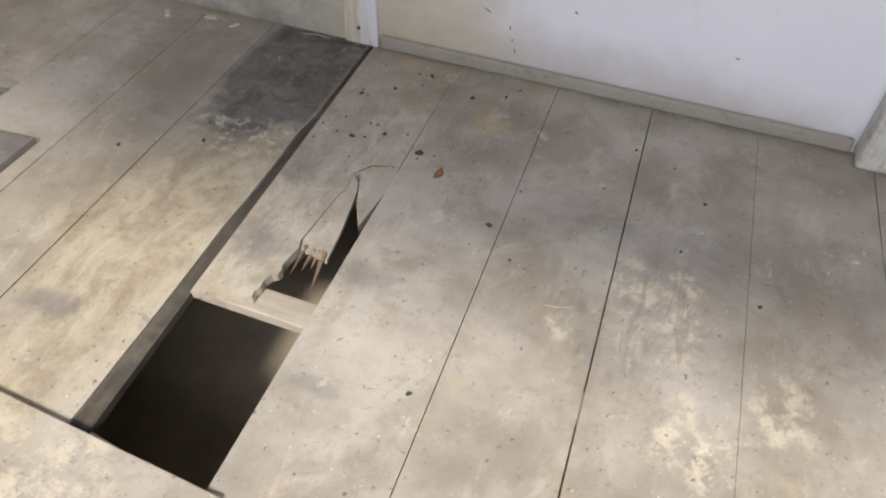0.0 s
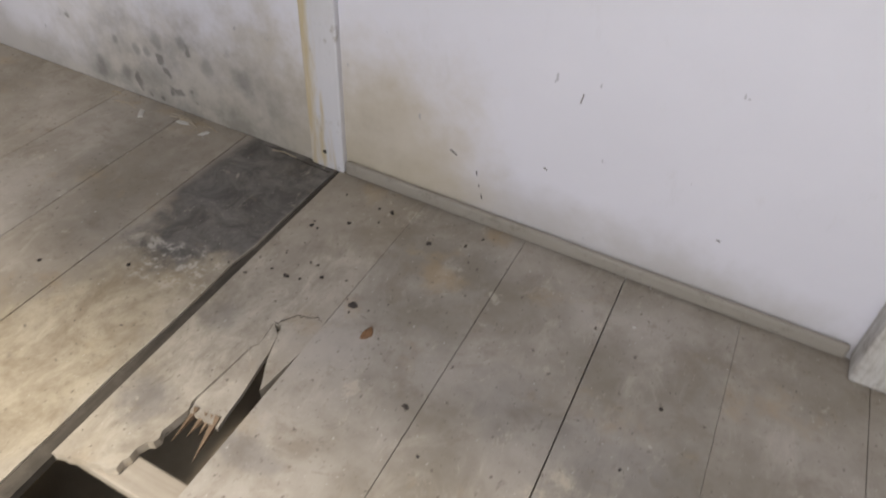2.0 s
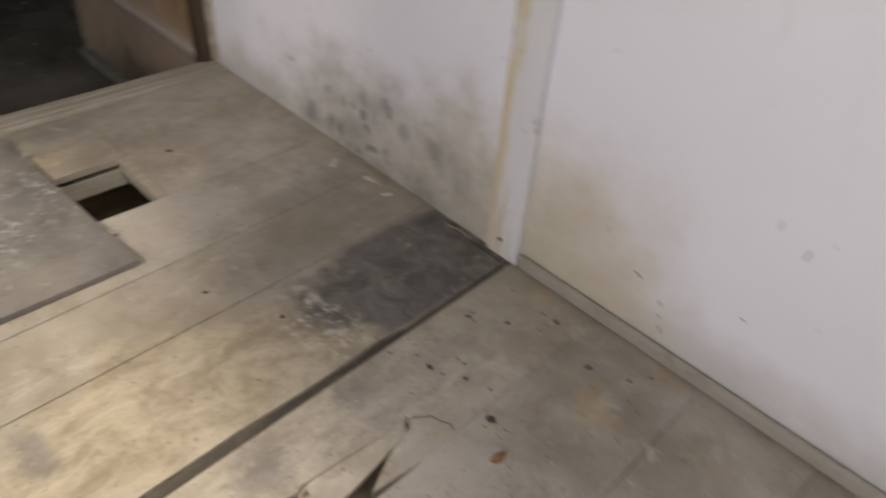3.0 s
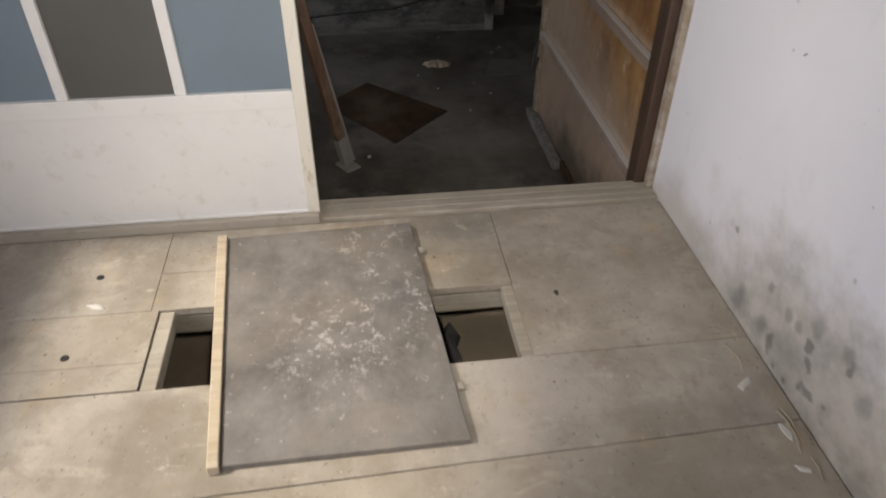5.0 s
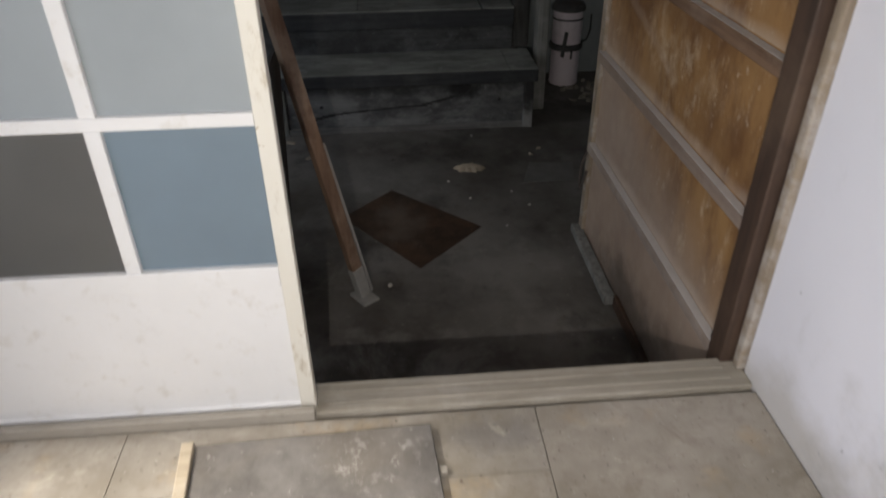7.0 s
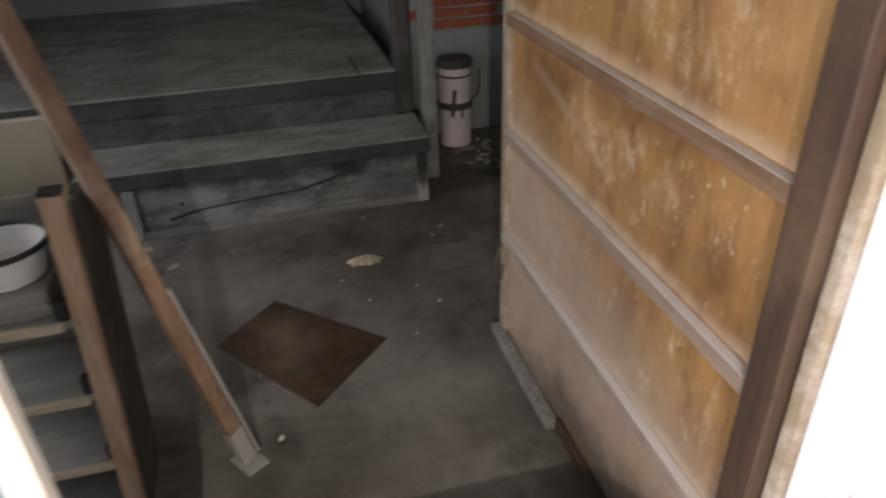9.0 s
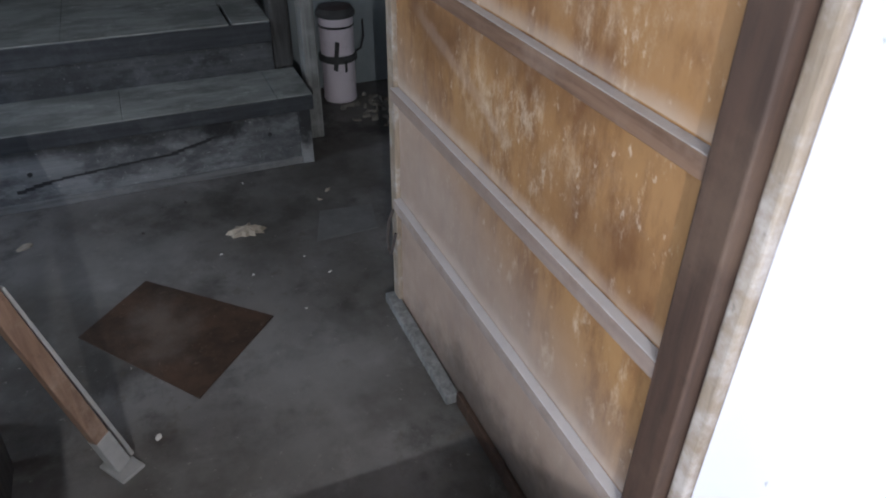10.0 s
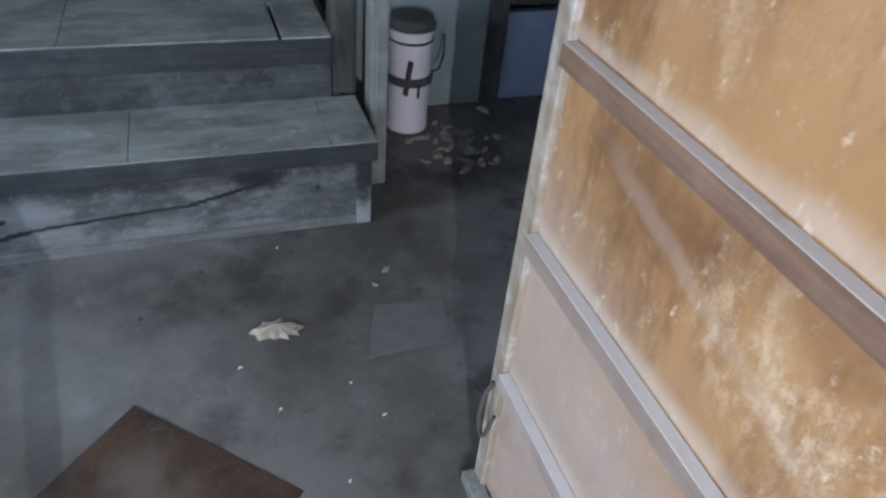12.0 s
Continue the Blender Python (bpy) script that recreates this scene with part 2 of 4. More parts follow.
def earth_floor():
    m = Mat("dirty_concrete")
    base = m.mix(m.ramp(m.noise(1.2, 6, 0.62), 0.35, 0.65), (0.055, 0.049, 0.042), (0.175, 0.167, 0.158))
    base = m.mix(m.ramp(m.noise(2.4, 7, 0.68, shift=(4, 2, 0), distort=0.5), 0.5, 0.66, 0, 0.7), base, (0.225, 0.217, 0.208))
    base = m.mix(m.ramp(m.noise(3.1, 6, 0.65, shift=(9, 3, 0)), 0.5, 0.68, 0, 0.8), base, (0.045, 0.042, 0.038))
    base = m.mix(m.ramp(m.noise(13, 6, 0.75, shift=(2, 3, 0)), 0.55, 0.7, 0, 0.5), base, (0.1, 0.08, 0.06))
    base = m.mix(m.ramp(m.noise(45, 4, 0.7), 0.64, 0.74, 0, 0.7), base, (0.36, 0.34, 0.31))
    for c, r, amount in (((-4.95, 1.75, 0), (0.4, 0.5, 1), 0.55), ((-4.55, 0.75, 0), (0.2, 0.25, 1), 0.8), ((-4.2, 2.0, 0), (0.5, 0.16, 1), 0.45), ((-5.3, 2.2, 0), (0.3, 0.3, 1), 0.6)):
        base = m.mix(m.math("MULTIPLY", m.blob(c, r, 0.5, 4, 1.2), amount), base, (0.055, 0.048, 0.038))
    for c, r in (((-3.9, 1.65, 0), (0.3, 0.28, 1)), ((-4.75, 1.15, 0), (0.25, 0.3, 1)), ((-3.5, 1.5, 0), (0.2, 0.3, 1))):
        base = m.mix(m.math("MULTIPLY", m.blob(c, r, 0.6, 4, 1.4), 0.45), base, (0.25, 0.245, 0.235))
    h = m.math("ADD", m.noise(4, 6, 0.65), m.math("MULTIPLY", m.noise(60, 5), 0.3))
    return m.done(base, m.ramp(m.noise(3, 4), 0.35, 0.65, 0.5, 0.85), h, 0.4, distance=0.006)


def board_cover():
    m = Mat("scuffed_grey_sheet")
    base = m.mix(m.ramp(m.noise(5, 7, 0.72), 0.28, 0.72), (0.1, 0.092, 0.086), (0.215, 0.203, 0.192))
    base = m.mix(m.ramp(m.noise(26, 6, 0.75), 0.54, 0.74, 0, 0.6), base, (0.13, 0.125, 0.12))
    base = m.mix(m.ramp(m.noise(36, 6, 0.75, shift=(3, 3, 0)), 0.61, 0.68, 0, 0.4), base, (0.6, 0.585, 0.56))
    chalk = m.ramp(m.noise(30, 7, 0.8, shift=(5, 3, 0)), 0.53, 0.6)
    for c, r in (((-2.12, 1.18, 0), (0.22, 0.12, 1)), ((-2.38, 1.08, 0), (0.05, 0.1, 1)), ((-1.95, 1.0, 0), (0.14, 0.12, 1)), ((-2.05, 1.27, 0), (0.12, 0.04, 1))):
        base = m.mix(m.math("MULTIPLY", m.math("MULTIPLY", m.blob(c, r, 0.6, 9, 1.2), chalk), 0.34), base, (0.68, 0.665, 0.64))
    base = m.mix(m.ramp(m.noise(3, 5, 0.6, shift=(2, 8, 0)), 0.45, 0.65, 0, 0.35), base, (0.23, 0.2, 0.165))
    base = m.mix(m.math("MULTIPLY", m.blob((-2.1, 1.2, 0), (0.07, 0.05, 1), 0.9, 12, 1.4), 0.5), base, (0.09, 0.09, 0.1))
    return m.done(base, 0.6, m.noise(40, 6, 0.7), 0.4)


def panel_ply():
    m = Mat("orange_varnished_board")
    base = m.mix(m.noise(3, 5, 0.6, (1, 1, 0.5)), (0.26, 0.135, 0.052), (0.4, 0.235, 0.1))
    base = m.mix(m.ramp(m.noise(8, 6, 0.7, (1, 1, 0.35), (1, 2, 3)), 0.44, 0.66, 0, 0.85), base, (0.17, 0.08, 0.032))
    base = m.mix(m.ramp(m.noise(16, 6, 0.75, (1, 1, 0.45), (6, 2, 3)), 0.56, 0.72, 0, 0.6), base, (0.62, 0.5, 0.36))
    z = m.t.nodes.new("ShaderNodeSeparateXYZ")
    m.put(z.inputs[0], m.pos)
    base = m.mix(m.ramp(m.noise(42, 5, 0.7, (1, 1, 0.5)), 0.6, 0.72, 0, 0.6), base, (0.66, 0.56, 0.44))
    dusty = m.ramp(m.math("ADD", z.outputs["Z"], m.math("MULTIPLY", m.math("ADD", z.outputs["X"], 3.4), 0.35)), 0.5, 0.05, 0, 0.75)
    base = m.mix(dusty, base, m.mix(m.noise(5, 5), (0.36, 0.28, 0.23), (0.47, 0.4, 0.35)))
    for zb in (0.006, 0.419, 0.819, 1.224):
        haze = m.ramp(m.math("ADD", z.outputs["Z"], m.math("MULTIPLY", m.noise(7, 5), -0.06)), zb + 0.02, zb - 0.03)
        above = m.math("GREATER_THAN", z.outputs["Z"], zb)
        base = m.mix(m.math("MULTIPLY", m.math("MULTIPLY", haze, above), 0.38), base, (0.56, 0.5, 0.44))
    for c, r, amount in (((-3.35, 2.1, 0.62), (0.16, 1, 0.12), 0.8), ((-3.05, 2.1, 1.02), (0.25, 1, 0.12), 0.6), ((-3.55, 2.1, 0.66), (0.1, 1, 0.1), 0.7), ((-3.1, 2.1, 0.6), (0.2, 1, 0.1), 0.5), ((-3.7, 2.1, 1.0), (0.15, 1, 0.1), 0.5)):
        worn = m.math("MULTIPLY", m.blob(c, r, 0.7, 8, 1.2), m.ramp(m.noise(24, 7, 0.8, (1, 1, 0.55), (2, 0, 5)), 0.44, 0.7))
        base = m.mix(m.math("MULTIPLY", worn, amount * 0.7), base, (0.62, 0.5, 0.36))
    for c, r, amount in (((-3.8, 2.1, 0.68), (0.14, 1, 0.1), 0.7), ((-3.3, 2.1, 0.75), (0.3, 1, 0.05), 0.5), ((-2.95, 2.1, 0.5), (0.2, 1, 0.1), 0.4)):
        base = m.mix(m.math("MULTIPLY", m.blob(c, r, 0.6, 7, 1.3), amount), base, (0.13, 0.06, 0.025))
    streak = m.math("SUBTRACT", z.outputs["Z"], m.math("ADD", m.math("MULTIPLY", z.outputs["X"], -0.28), -0.36))
    band = m.math("MULTIPLY", m.ramp(m.math("ABSOLUTE", m.math("ADD", streak, m.math("MULTIPLY", m.noise(9, 5), 0.05)), 0), 0.03, 0.008), m.blob((-3.62, 2.1, 0.62), (0.3, 1, 0.2), 0.3, 6, 0.6))
    base = m.mix(m.math("MULTIPLY", band, 0.16), base, (0.55, 0.47, 0.41))
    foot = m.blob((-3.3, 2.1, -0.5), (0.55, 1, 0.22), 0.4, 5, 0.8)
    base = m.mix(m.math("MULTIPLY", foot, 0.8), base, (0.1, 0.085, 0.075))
    return m.done(base, m.ramp(m.noise(9, 4), 0.3, 0.7, 0.35, 0.6), m.noise(30, 5, 0.6, (1, 1, 0.3)), 0.15)


def stained_post():
    m = Mat("whitewashed_post")
    base = m.mix(m.noise(6, 6, 0.65, (1, 1, 0.3)), (0.56, 0.56, 0.58), (0.76, 0.76, 0.8))
    streak = m.ramp(m.noise(5, 6, 0.65, (3, 1, 0.35), (0.4, 0, 0)), 0.46, 0.62, 0, 0.8)
    base = m.mix(streak, base, (0.55, 0.44, 0.22))
    base = m.mix(m.ramp(m.noise(26, 6, 0.72, (1, 1, 0.5)), 0.58, 0.7, 0, 0.6), base, (0.3, 0.27, 0.22))
    return m.done(base, 0.75, m.noise(30, 6, 0.7, (1, 1, 0.4)), 0.5)


def step_wood(name, a, b, stain, spots=()):
    """Weathered board along y with broad dark stains and pale scuffs."""
    m = Mat(name)
    grain = m.noise(2.2, 7, 0.7, (12, 0.7, 12), distort=0.6)
    base = m.mix(m.ramp(grain, 0.25, 0.75), a, b)
    base = m.mix(m.ramp(m.noise(5, 7, 0.72, (1, 0.5, 1), (2, 3, 1)), 0.43, 0.62, 0, 0.9), base, stain)
    base = m.mix(m.ramp(m.noise(2.2, 5, 0.6, (1, 0.6, 1), (7, 1, 2)), 0.48, 0.68, 0, 0.6), base, stain)
    base = m.mix(m.ramp(m.noise(9, 7, 0.75, (1, 0.7, 1), (6, 3, 1)), 0.54, 0.7, 0, 0.5), base, tuple(min(1, c * 1.5) for c in b))
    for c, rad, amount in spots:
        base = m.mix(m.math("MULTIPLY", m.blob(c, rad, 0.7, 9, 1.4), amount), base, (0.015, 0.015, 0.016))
    base = m.mix(m.ramp(m.noise(48, 4, 0.7), 0.64, 0.72, 0, 0.7), base, (0.4, 0.4, 0.39))
    return m.done(base, 0.85, m.math("ADD", grain, m.noise(24, 6, 0.7)), 0.5, distance=0.004)


def rusted():
    m = Mat("rusty_steel")
    base = m.mix(m.ramp(m.noise(6, 7, 0.7), 0.3, 0.7), (0.03, 0.018, 0.011), (0.078, 0.044, 0.026))
    base = m.mix(m.math("MULTIPLY", m.blob((-4.3, 1.22, GROUND_Z), (0.16, 0.1, 1), 1.0, 5, 1.6), 0.55), base, (0.17, 0.14, 0.115))
    base = m.mix(m.ramp(m.noise(40, 5, 0.7), 0.58, 0.72, 0, 0.6), base, (0.17, 0.12, 0.085))
    return m.done(base, 0.7, m.noise(40, 6, 0.7), 0.3)


def plain(name, c, rough=0.6, metal=0.0, vary=0.3, scale=20.0):
    m = Mat(name)
    col = m.mix(m.noise(scale, 5, 0.65), tuple(x * (1 - vary) for x in c), tuple(min(1, x * (1 + vary)) for x in c))
    return m.done(col, rough, m.noise(scale * 3, 4), 0.15, metal)


def frosted(name, c, trans):
    m = Mat(name)
    col = m.mix(m.noise(4, 5), c, tuple(x * 0.75 for x in c))
    m.b.inputs["Transmission Weight"].default_value = trans
    return m.done(col, m.ramp(m.noise(9, 4), 0.3, 0.7, 0.42, 0.55), m.noise(180, 3), 0.03)


M_FLOOR, M_WALL, M_EARTH, M_SHEET, M_PLY = floor_paint(), white_wall(), earth_floor(), board_cover(), panel_ply()
# dirty wood whose colour also holds the shade of the gap between planks
M_TONGUE = wood("dirty_shaded_plank_edge", (0.045, 0.038, 0.03), (0.09, 0.077, 0.06), (0.16, 0.14, 0.115), 1, 0.6, 0.8, 9.0)
M_JOIST = wood("pale_joist", (0.3, 0.26, 0.21), (0.42, 0.375, 0.315), (0.5, 0.46, 0.4), 0)
M_JOIST_Y = wood("dusty_joist", (0.3, 0.27, 0.22), (0.42, 0.38, 0.32), (0.5, 0.48, 0.43), 1)
M_RAW = wood("raw_broken_wood", (0.13, 0.085, 0.052), (0.22, 0.155, 0.1), (0.32, 0.27, 0.21), 1, 0.7)
M_TRIM = painted("dusty_trim", (0.27, 0.245, 0.21), (0.4, 0.37, 0.325), (0.17, 0.15, 0.12), 0.7, 0.8)
M_POST = stained_post()
M_SASH = painted("white_sash_paint", (0.72, 0.72, 0.72), (0.83, 0.83, 0.84), (0.5, 0.45, 0.36), 0.35)
M_STILE = painted("yellowed_stile_paint", (0.66, 0.63, 0.55), (0.78, 0.76, 0.7), (0.36, 0.28, 0.17), 0.75, 0.55, (1, 1, 0.4))
M_DARKPOST = wood("dark_brown_post", (0.04, 0.024, 0.017), (0.075, 0.044, 0.03), (0.15, 0.1, 0.068), 2, 0.45, 0.6, 4.0)
M_JAMB = wood("bleached_jamb", (0.2, 0.155, 0.11), (0.32, 0.26, 0.195), (0.55, 0.52, 0.5), 2, 0.65, 0.7, 9.0)
M_SILL = wood("worn_sill", (0.3, 0.27, 0.22), (0.42, 0.38, 0.32), (0.5, 0.47, 0.42), 1, 0.6)
# spots: one blotch, then near-black bands along the board's top edge
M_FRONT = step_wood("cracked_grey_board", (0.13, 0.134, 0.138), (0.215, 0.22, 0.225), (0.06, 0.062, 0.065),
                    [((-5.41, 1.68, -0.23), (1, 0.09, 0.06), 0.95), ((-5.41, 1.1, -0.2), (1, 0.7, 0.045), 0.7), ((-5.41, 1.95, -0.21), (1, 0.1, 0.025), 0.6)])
M_RISER = step_wood("dark_grey_riser", (0.05, 0.052, 0.055), (0.1, 0.104, 0.108), (0.025, 0.026, 0.028))
# the spot turns the upper part of the leg near black
M_STEPLEG = step_wood("stained_dark_topped_leg", (0.28, 0.285, 0.29), (0.36, 0.365, 0.37), (0.2, 0.2, 0.2), [((-5.4, 2.07, -0.24), (1, 0.2, 0.11), 0.95)])
M_GREY_Y = wood("weathered_grey_wood", (0.1, 0.1, 0.1), (0.16, 0.16, 0.158), (0.24, 0.24, 0.236), 1, 0.7, 0.8)
M_TREAD = step_wood("dusty_tread", (0.25, 0.26, 0.245), (0.34, 0.35, 0.33), (0.16, 0.165, 0.155))
M_NOSE = wood("dark_nosing", (0.016, 0.018, 0.022), (0.036, 0.039, 0.044), (0.12, 0.125, 0.125), 1, 0.25, 0.7)
M_GREY_Z = wood("weathered_grey_post", (0.12, 0.12, 0.115), (0.24, 0.24, 0.23), (0.32, 0.32, 0.31), 2, 0.6, 0.8)
M_DARK_Z = wood("blackened_post", (0.03, 0.029, 0.028), (0.07, 0.068, 0.065), (0.13, 0.13, 0.124), 2, 0.6, 0.8)
M_BROWN = wood("reddish_timber", (0.15, 0.09, 0.06), (0.24, 0.155, 0.105), (0.36, 0.29, 0.23), 2, 0.65)
M_RACKPOST = wood("pale_reddish_wood", (0.3, 0.2, 0.13), (0.44, 0.32, 0.23), (0.5, 0.42, 0.34), 2, 0.6)
M_PALEWOOD = wood("pale_cut_wood", (0.4, 0.33, 0.24), (0.52, 0.45, 0.34), (0.55, 0.52, 0.46), 1, 0.5)
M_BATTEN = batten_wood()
M_FILM = plain("dusty_film", (0.15, 0.148, 0.142), 0.5, 0, 0.5, 14)
M_RUBBLE = plain("crumbled_plaster", (0.22, 0.205, 0.18), 0.95, 0, 0.6, 22)
M_FLAKED = wood("flaking_whitewash", (0.5, 0.48, 0.44), (0.68, 0.67, 0.65), (0.2, 0.17, 0.13), 2, 0.6, 0.8, 14.0)
M_UNDER = plain("dry_underfloor_ground", (0.33, 0.28, 0.21), 0.95, 0, 0.45, 5)
M_RUST = rusted()
M_SHELF = wood("dusty_grey_shelf", (0.2, 0.2, 0.19), (0.3, 0.295, 0.28), (0.4, 0.39, 0.37), 1, 0.6, 0.8)
M_PALEBOARD = painted("pale_beige_board", (0.4, 0.38, 0.31), (0.5, 0.475, 0.39), (0.26, 0.23, 0.17), 0.5, 0.8)
M_DOMAWALL = plain("blue_grey_plaster", (0.24, 0.265, 0.275), 0.9, 0, 0.25, 6)
M_BLUE = plain("blue_painted_board", (0.25, 0.29, 0.4), 0.6, 0, 0.25, 8)
M_BRICK = plain("red_brick", (0.28, 0.075, 0.045), 0.85, 0, 0.3, 25)
M_PINK = painted("pinkish_glaze", (0.72, 0.65, 0.71), (0.82, 0.75, 0.81), (0.45, 0.4, 0.42), 0.4, 0.4)
M_BLACK = plain("black_rubber", (0.02, 0.02, 0.022), 0.6)
M_LID = plain("dirty_dark_lid", (0.07, 0.07, 0.072), 0.6, 0, 0.5)
M_SHOE = plain("grey_zinc", (0.42, 0.42, 0.41), 0.55, 0.3, 0.25)
M_PAPER = plain("soiled_paper", (0.34, 0.295, 0.235), 0.9, 0, 0.5, 28)
M_FLAKE = plain("white_flake", (0.6, 0.59, 0.56), 0.9, 0, 0.15)
M_CHIP = plain("brown_chip", (0.22, 0.12, 0.06), 0.8, 0, 0.4, 40)
M_STONE = plain("dark_grey_stone", (0.1, 0.1, 0.105), 0.85, 0, 0.3, 18)
M_DIRT = plain("dark_debris", (0.06, 0.05, 0.045), 0.9, 0, 0.5, 40)
M_CEIL = plain("ceiling_board", (0.4, 0.38, 0.34), 0.8, 0, 0.2, 4)
M_OUTER = plain("plaster", (0.55, 0.54, 0.52), 0.9, 0, 0.15, 3)
M_GROUND = plain("outside_soil", (0.12, 0.1, 0.075), 0.95, 0, 0.4, 2)
M_BOWL = plain("white_enamel", (0.75, 0.76, 0.76), 0.3, 0, 0.1)
M_FROST = frosted("frosted_blue_grey_glass", (0.25, 0.33, 0.4), 0.25)
M_FROST2 = frosted("pale_frosted_glass", (0.45, 0.5, 0.53), 0.25)
M_DIMGLASS = frosted("dusty_clear_glass", (0.3, 0.3, 0.29), 0.7)


# ---- mesh helpers ----
def link(name, bm, material, parent=None, label=""):
    bmesh.ops.recalc_face_normals(bm, faces=bm.faces)
    me = bpy.data.meshes.new(name)
    bm.to_mesh(me)
    bm.free()
    me.materials.append(material)
    ob = new(name, me)
    ob.parent = parent
    if label:
        ob["label"] = label
    return ob


def part(name, bm, material, parent, label=""):
    return link(name, bm, material, parent, label)


def empty(name, label, category, kind="", group=""):
    return tagged(new(name), label, category, group, kind)


def prism(outline, z0, z1, bevel=0.0, bm=None):
    """A flat piece with the given outline in x, y."""
    own = bm is None
    bm = bm or bmesh.new()
    lo = [bm.verts.new((x, y, z0)) for x, y in outline]
    hi = [bm.verts.new((x, y, z1)) for x, y in outline]
    n = len(outline)
    bm.faces.new(hi)
    bm.faces.new(lo[::-1])
    for i in range(n):
        j = (i + 1) % n
        bm.faces.new((lo[i], lo[j], hi[j], hi[i]))
    if bevel and own:
        bmesh.ops.bevel(bm, geom=list(bm.edges), offset=bevel, segments=2, profile=0.5, affect="EDGES")
    return bm


def box(lo, hi, bevel=0.0, bm=None):
    return prism([(lo[0], lo[1]), (hi[0], lo[1]), (hi[0], hi[1]), (lo[0], hi[1])], lo[2], hi[2], bevel, bm)


def beam(a, b, w, d, bevel=0.003, twist=0.0):
    """A square timber from a to b."""
    a, b = Vector(a), Vector(b)
    bm = box((-w / 2, -d / 2, 0), (w / 2, d / 2, (b - a).length), bevel)
    m = Matrix.Translation(a) @ (b - a).to_track_quat("Z", "Y").to_matrix().to_4x4() @ pose(0, 0, 0, 0, 0, twist)
    bmesh.ops.transform(bm, matrix=m, verts=bm.verts)
    return bm


def lathe(profile, centre, steps=36):
    """A turned body: radius, height rows round a vertical axis."""
    bm = bmesh.new()
    rings = []
    for r, z in profile:
        rings.append([bm.verts.new((centre[0] + r * math.cos(2 * math.pi * i / steps), centre[1] + r * math.sin(2 * math.pi * i / steps), centre[2] + z)) for i in range(steps)])
    for p, q in zip(rings, rings[1:]):
        for i in range(steps):
            j = (i + 1) % steps
            bm.faces.new((p[i], p[j], q[j], q[i]))
    bm.faces.new(rings[0][::-1])
    bm.faces.new(rings[-1])
    return bm


def tube(points, r, steps=8):
    bm = bmesh.new()
    rings = []
    for k, p in enumerate(points):
        p = Vector(p)
        d = (Vector(points[min(k + 1, len(points) - 1)]) - Vector(points[max(k - 1, 0)])).normalized()
        q = d.to_track_quat("Z", "Y")
        rings.append([bm.verts.new(p + q @ Vector((r * math.cos(2 * math.pi * i / steps), r * math.sin(2 * math.pi * i / steps), 0))) for i in range(steps)])
    for a, b in zip(rings, rings[1:]):
        for i in range(steps):
            j = (i + 1) % steps
            bm.faces.new((a[i], a[j], b[j], b[i]))
    bm.faces.new(rings[0][::-1])
    bm.faces.new(rings[-1])
    return bm


def ring(radius, r, centre, steps=32):
    """A closed hoop lying flat."""
    bm = bmesh.new()
    rows = []
    for i in range(steps):
        a = 2 * math.pi * i / steps
        rows.append([bm.verts.new((centre[0] + (radius + r * math.cos(b)) * math.cos(a), centre[1] + (radius + r * math.cos(b)) * math.sin(a), centre[2] + r * math.sin(b))) for b in (0, math.pi / 3, 2 * math.pi / 3, math.pi, 4 * math.pi / 3, 5 * math.pi / 3)])
    for i in range(steps):
        p, q = rows[i], rows[(i + 1) % steps]
        for j in range(6):
            bm.faces.new((p[j], q[j], q[(j + 1) % 6], p[(j + 1) % 6]))
    return bm


def scrap(cx, cy, z, r, thick, seed, n=9, squash=0.6, turn=0.0):
    """A small crumpled flake."""
    rnd = random.Random(seed)
    bm = bmesh.new()
    outline = []
    for i in range(n):
        a = 2 * math.pi * i / n
        k = r * rnd.uniform(0.6, 1.15)
        x, y = k * math.cos(a), k * squash * math.sin(a)
        outline.append((cx + x * math.cos(turn) - y * math.sin(turn), cy + x * math.sin(turn) + y * math.cos(turn)))
    lo = [bm.verts.new((x, y, z)) for x, y in outline]
    hi = [bm.verts.new((cx + (x - cx) * 0.85, cy + (y - cy) * 0.85, z + thick * rnd.uniform(0.5, 1.6))) for x, y in outline]
    mid = bm.verts.new((cx, cy, z + thick * rnd.uniform(1.0, 2.0)))
    for i in range(n):
        j = (i + 1) % n
        bm.faces.new((lo[i], lo[j], hi[j], hi[i]))
        bm.faces.new((hi[i], hi[j], mid))
    bm.faces.new(lo[::-1])
    return bm


GROUND = -0.495

# ---- structure ----
# ground, with the earth floor laid over it
tagged(link("ground", box((-60, -60, -0.7), (60, 60, -0.6)), M_GROUND), "bare brown soil around the building", "ground", kind="structure")
tagged(link("floor_1", box((-8.4, -1.4, -0.6), (-2.62, 4.2, GROUND)), M_EARTH), "stained dark grey concrete floor of the lower room", "floor", kind="structure")
tagged(link("floor_2", box((-2.62, -0.8, -0.6), (2.3, 2.3, GROUND)), M_UNDER), "dim concrete ground under the raised plank floor", "floor", kind="structure")


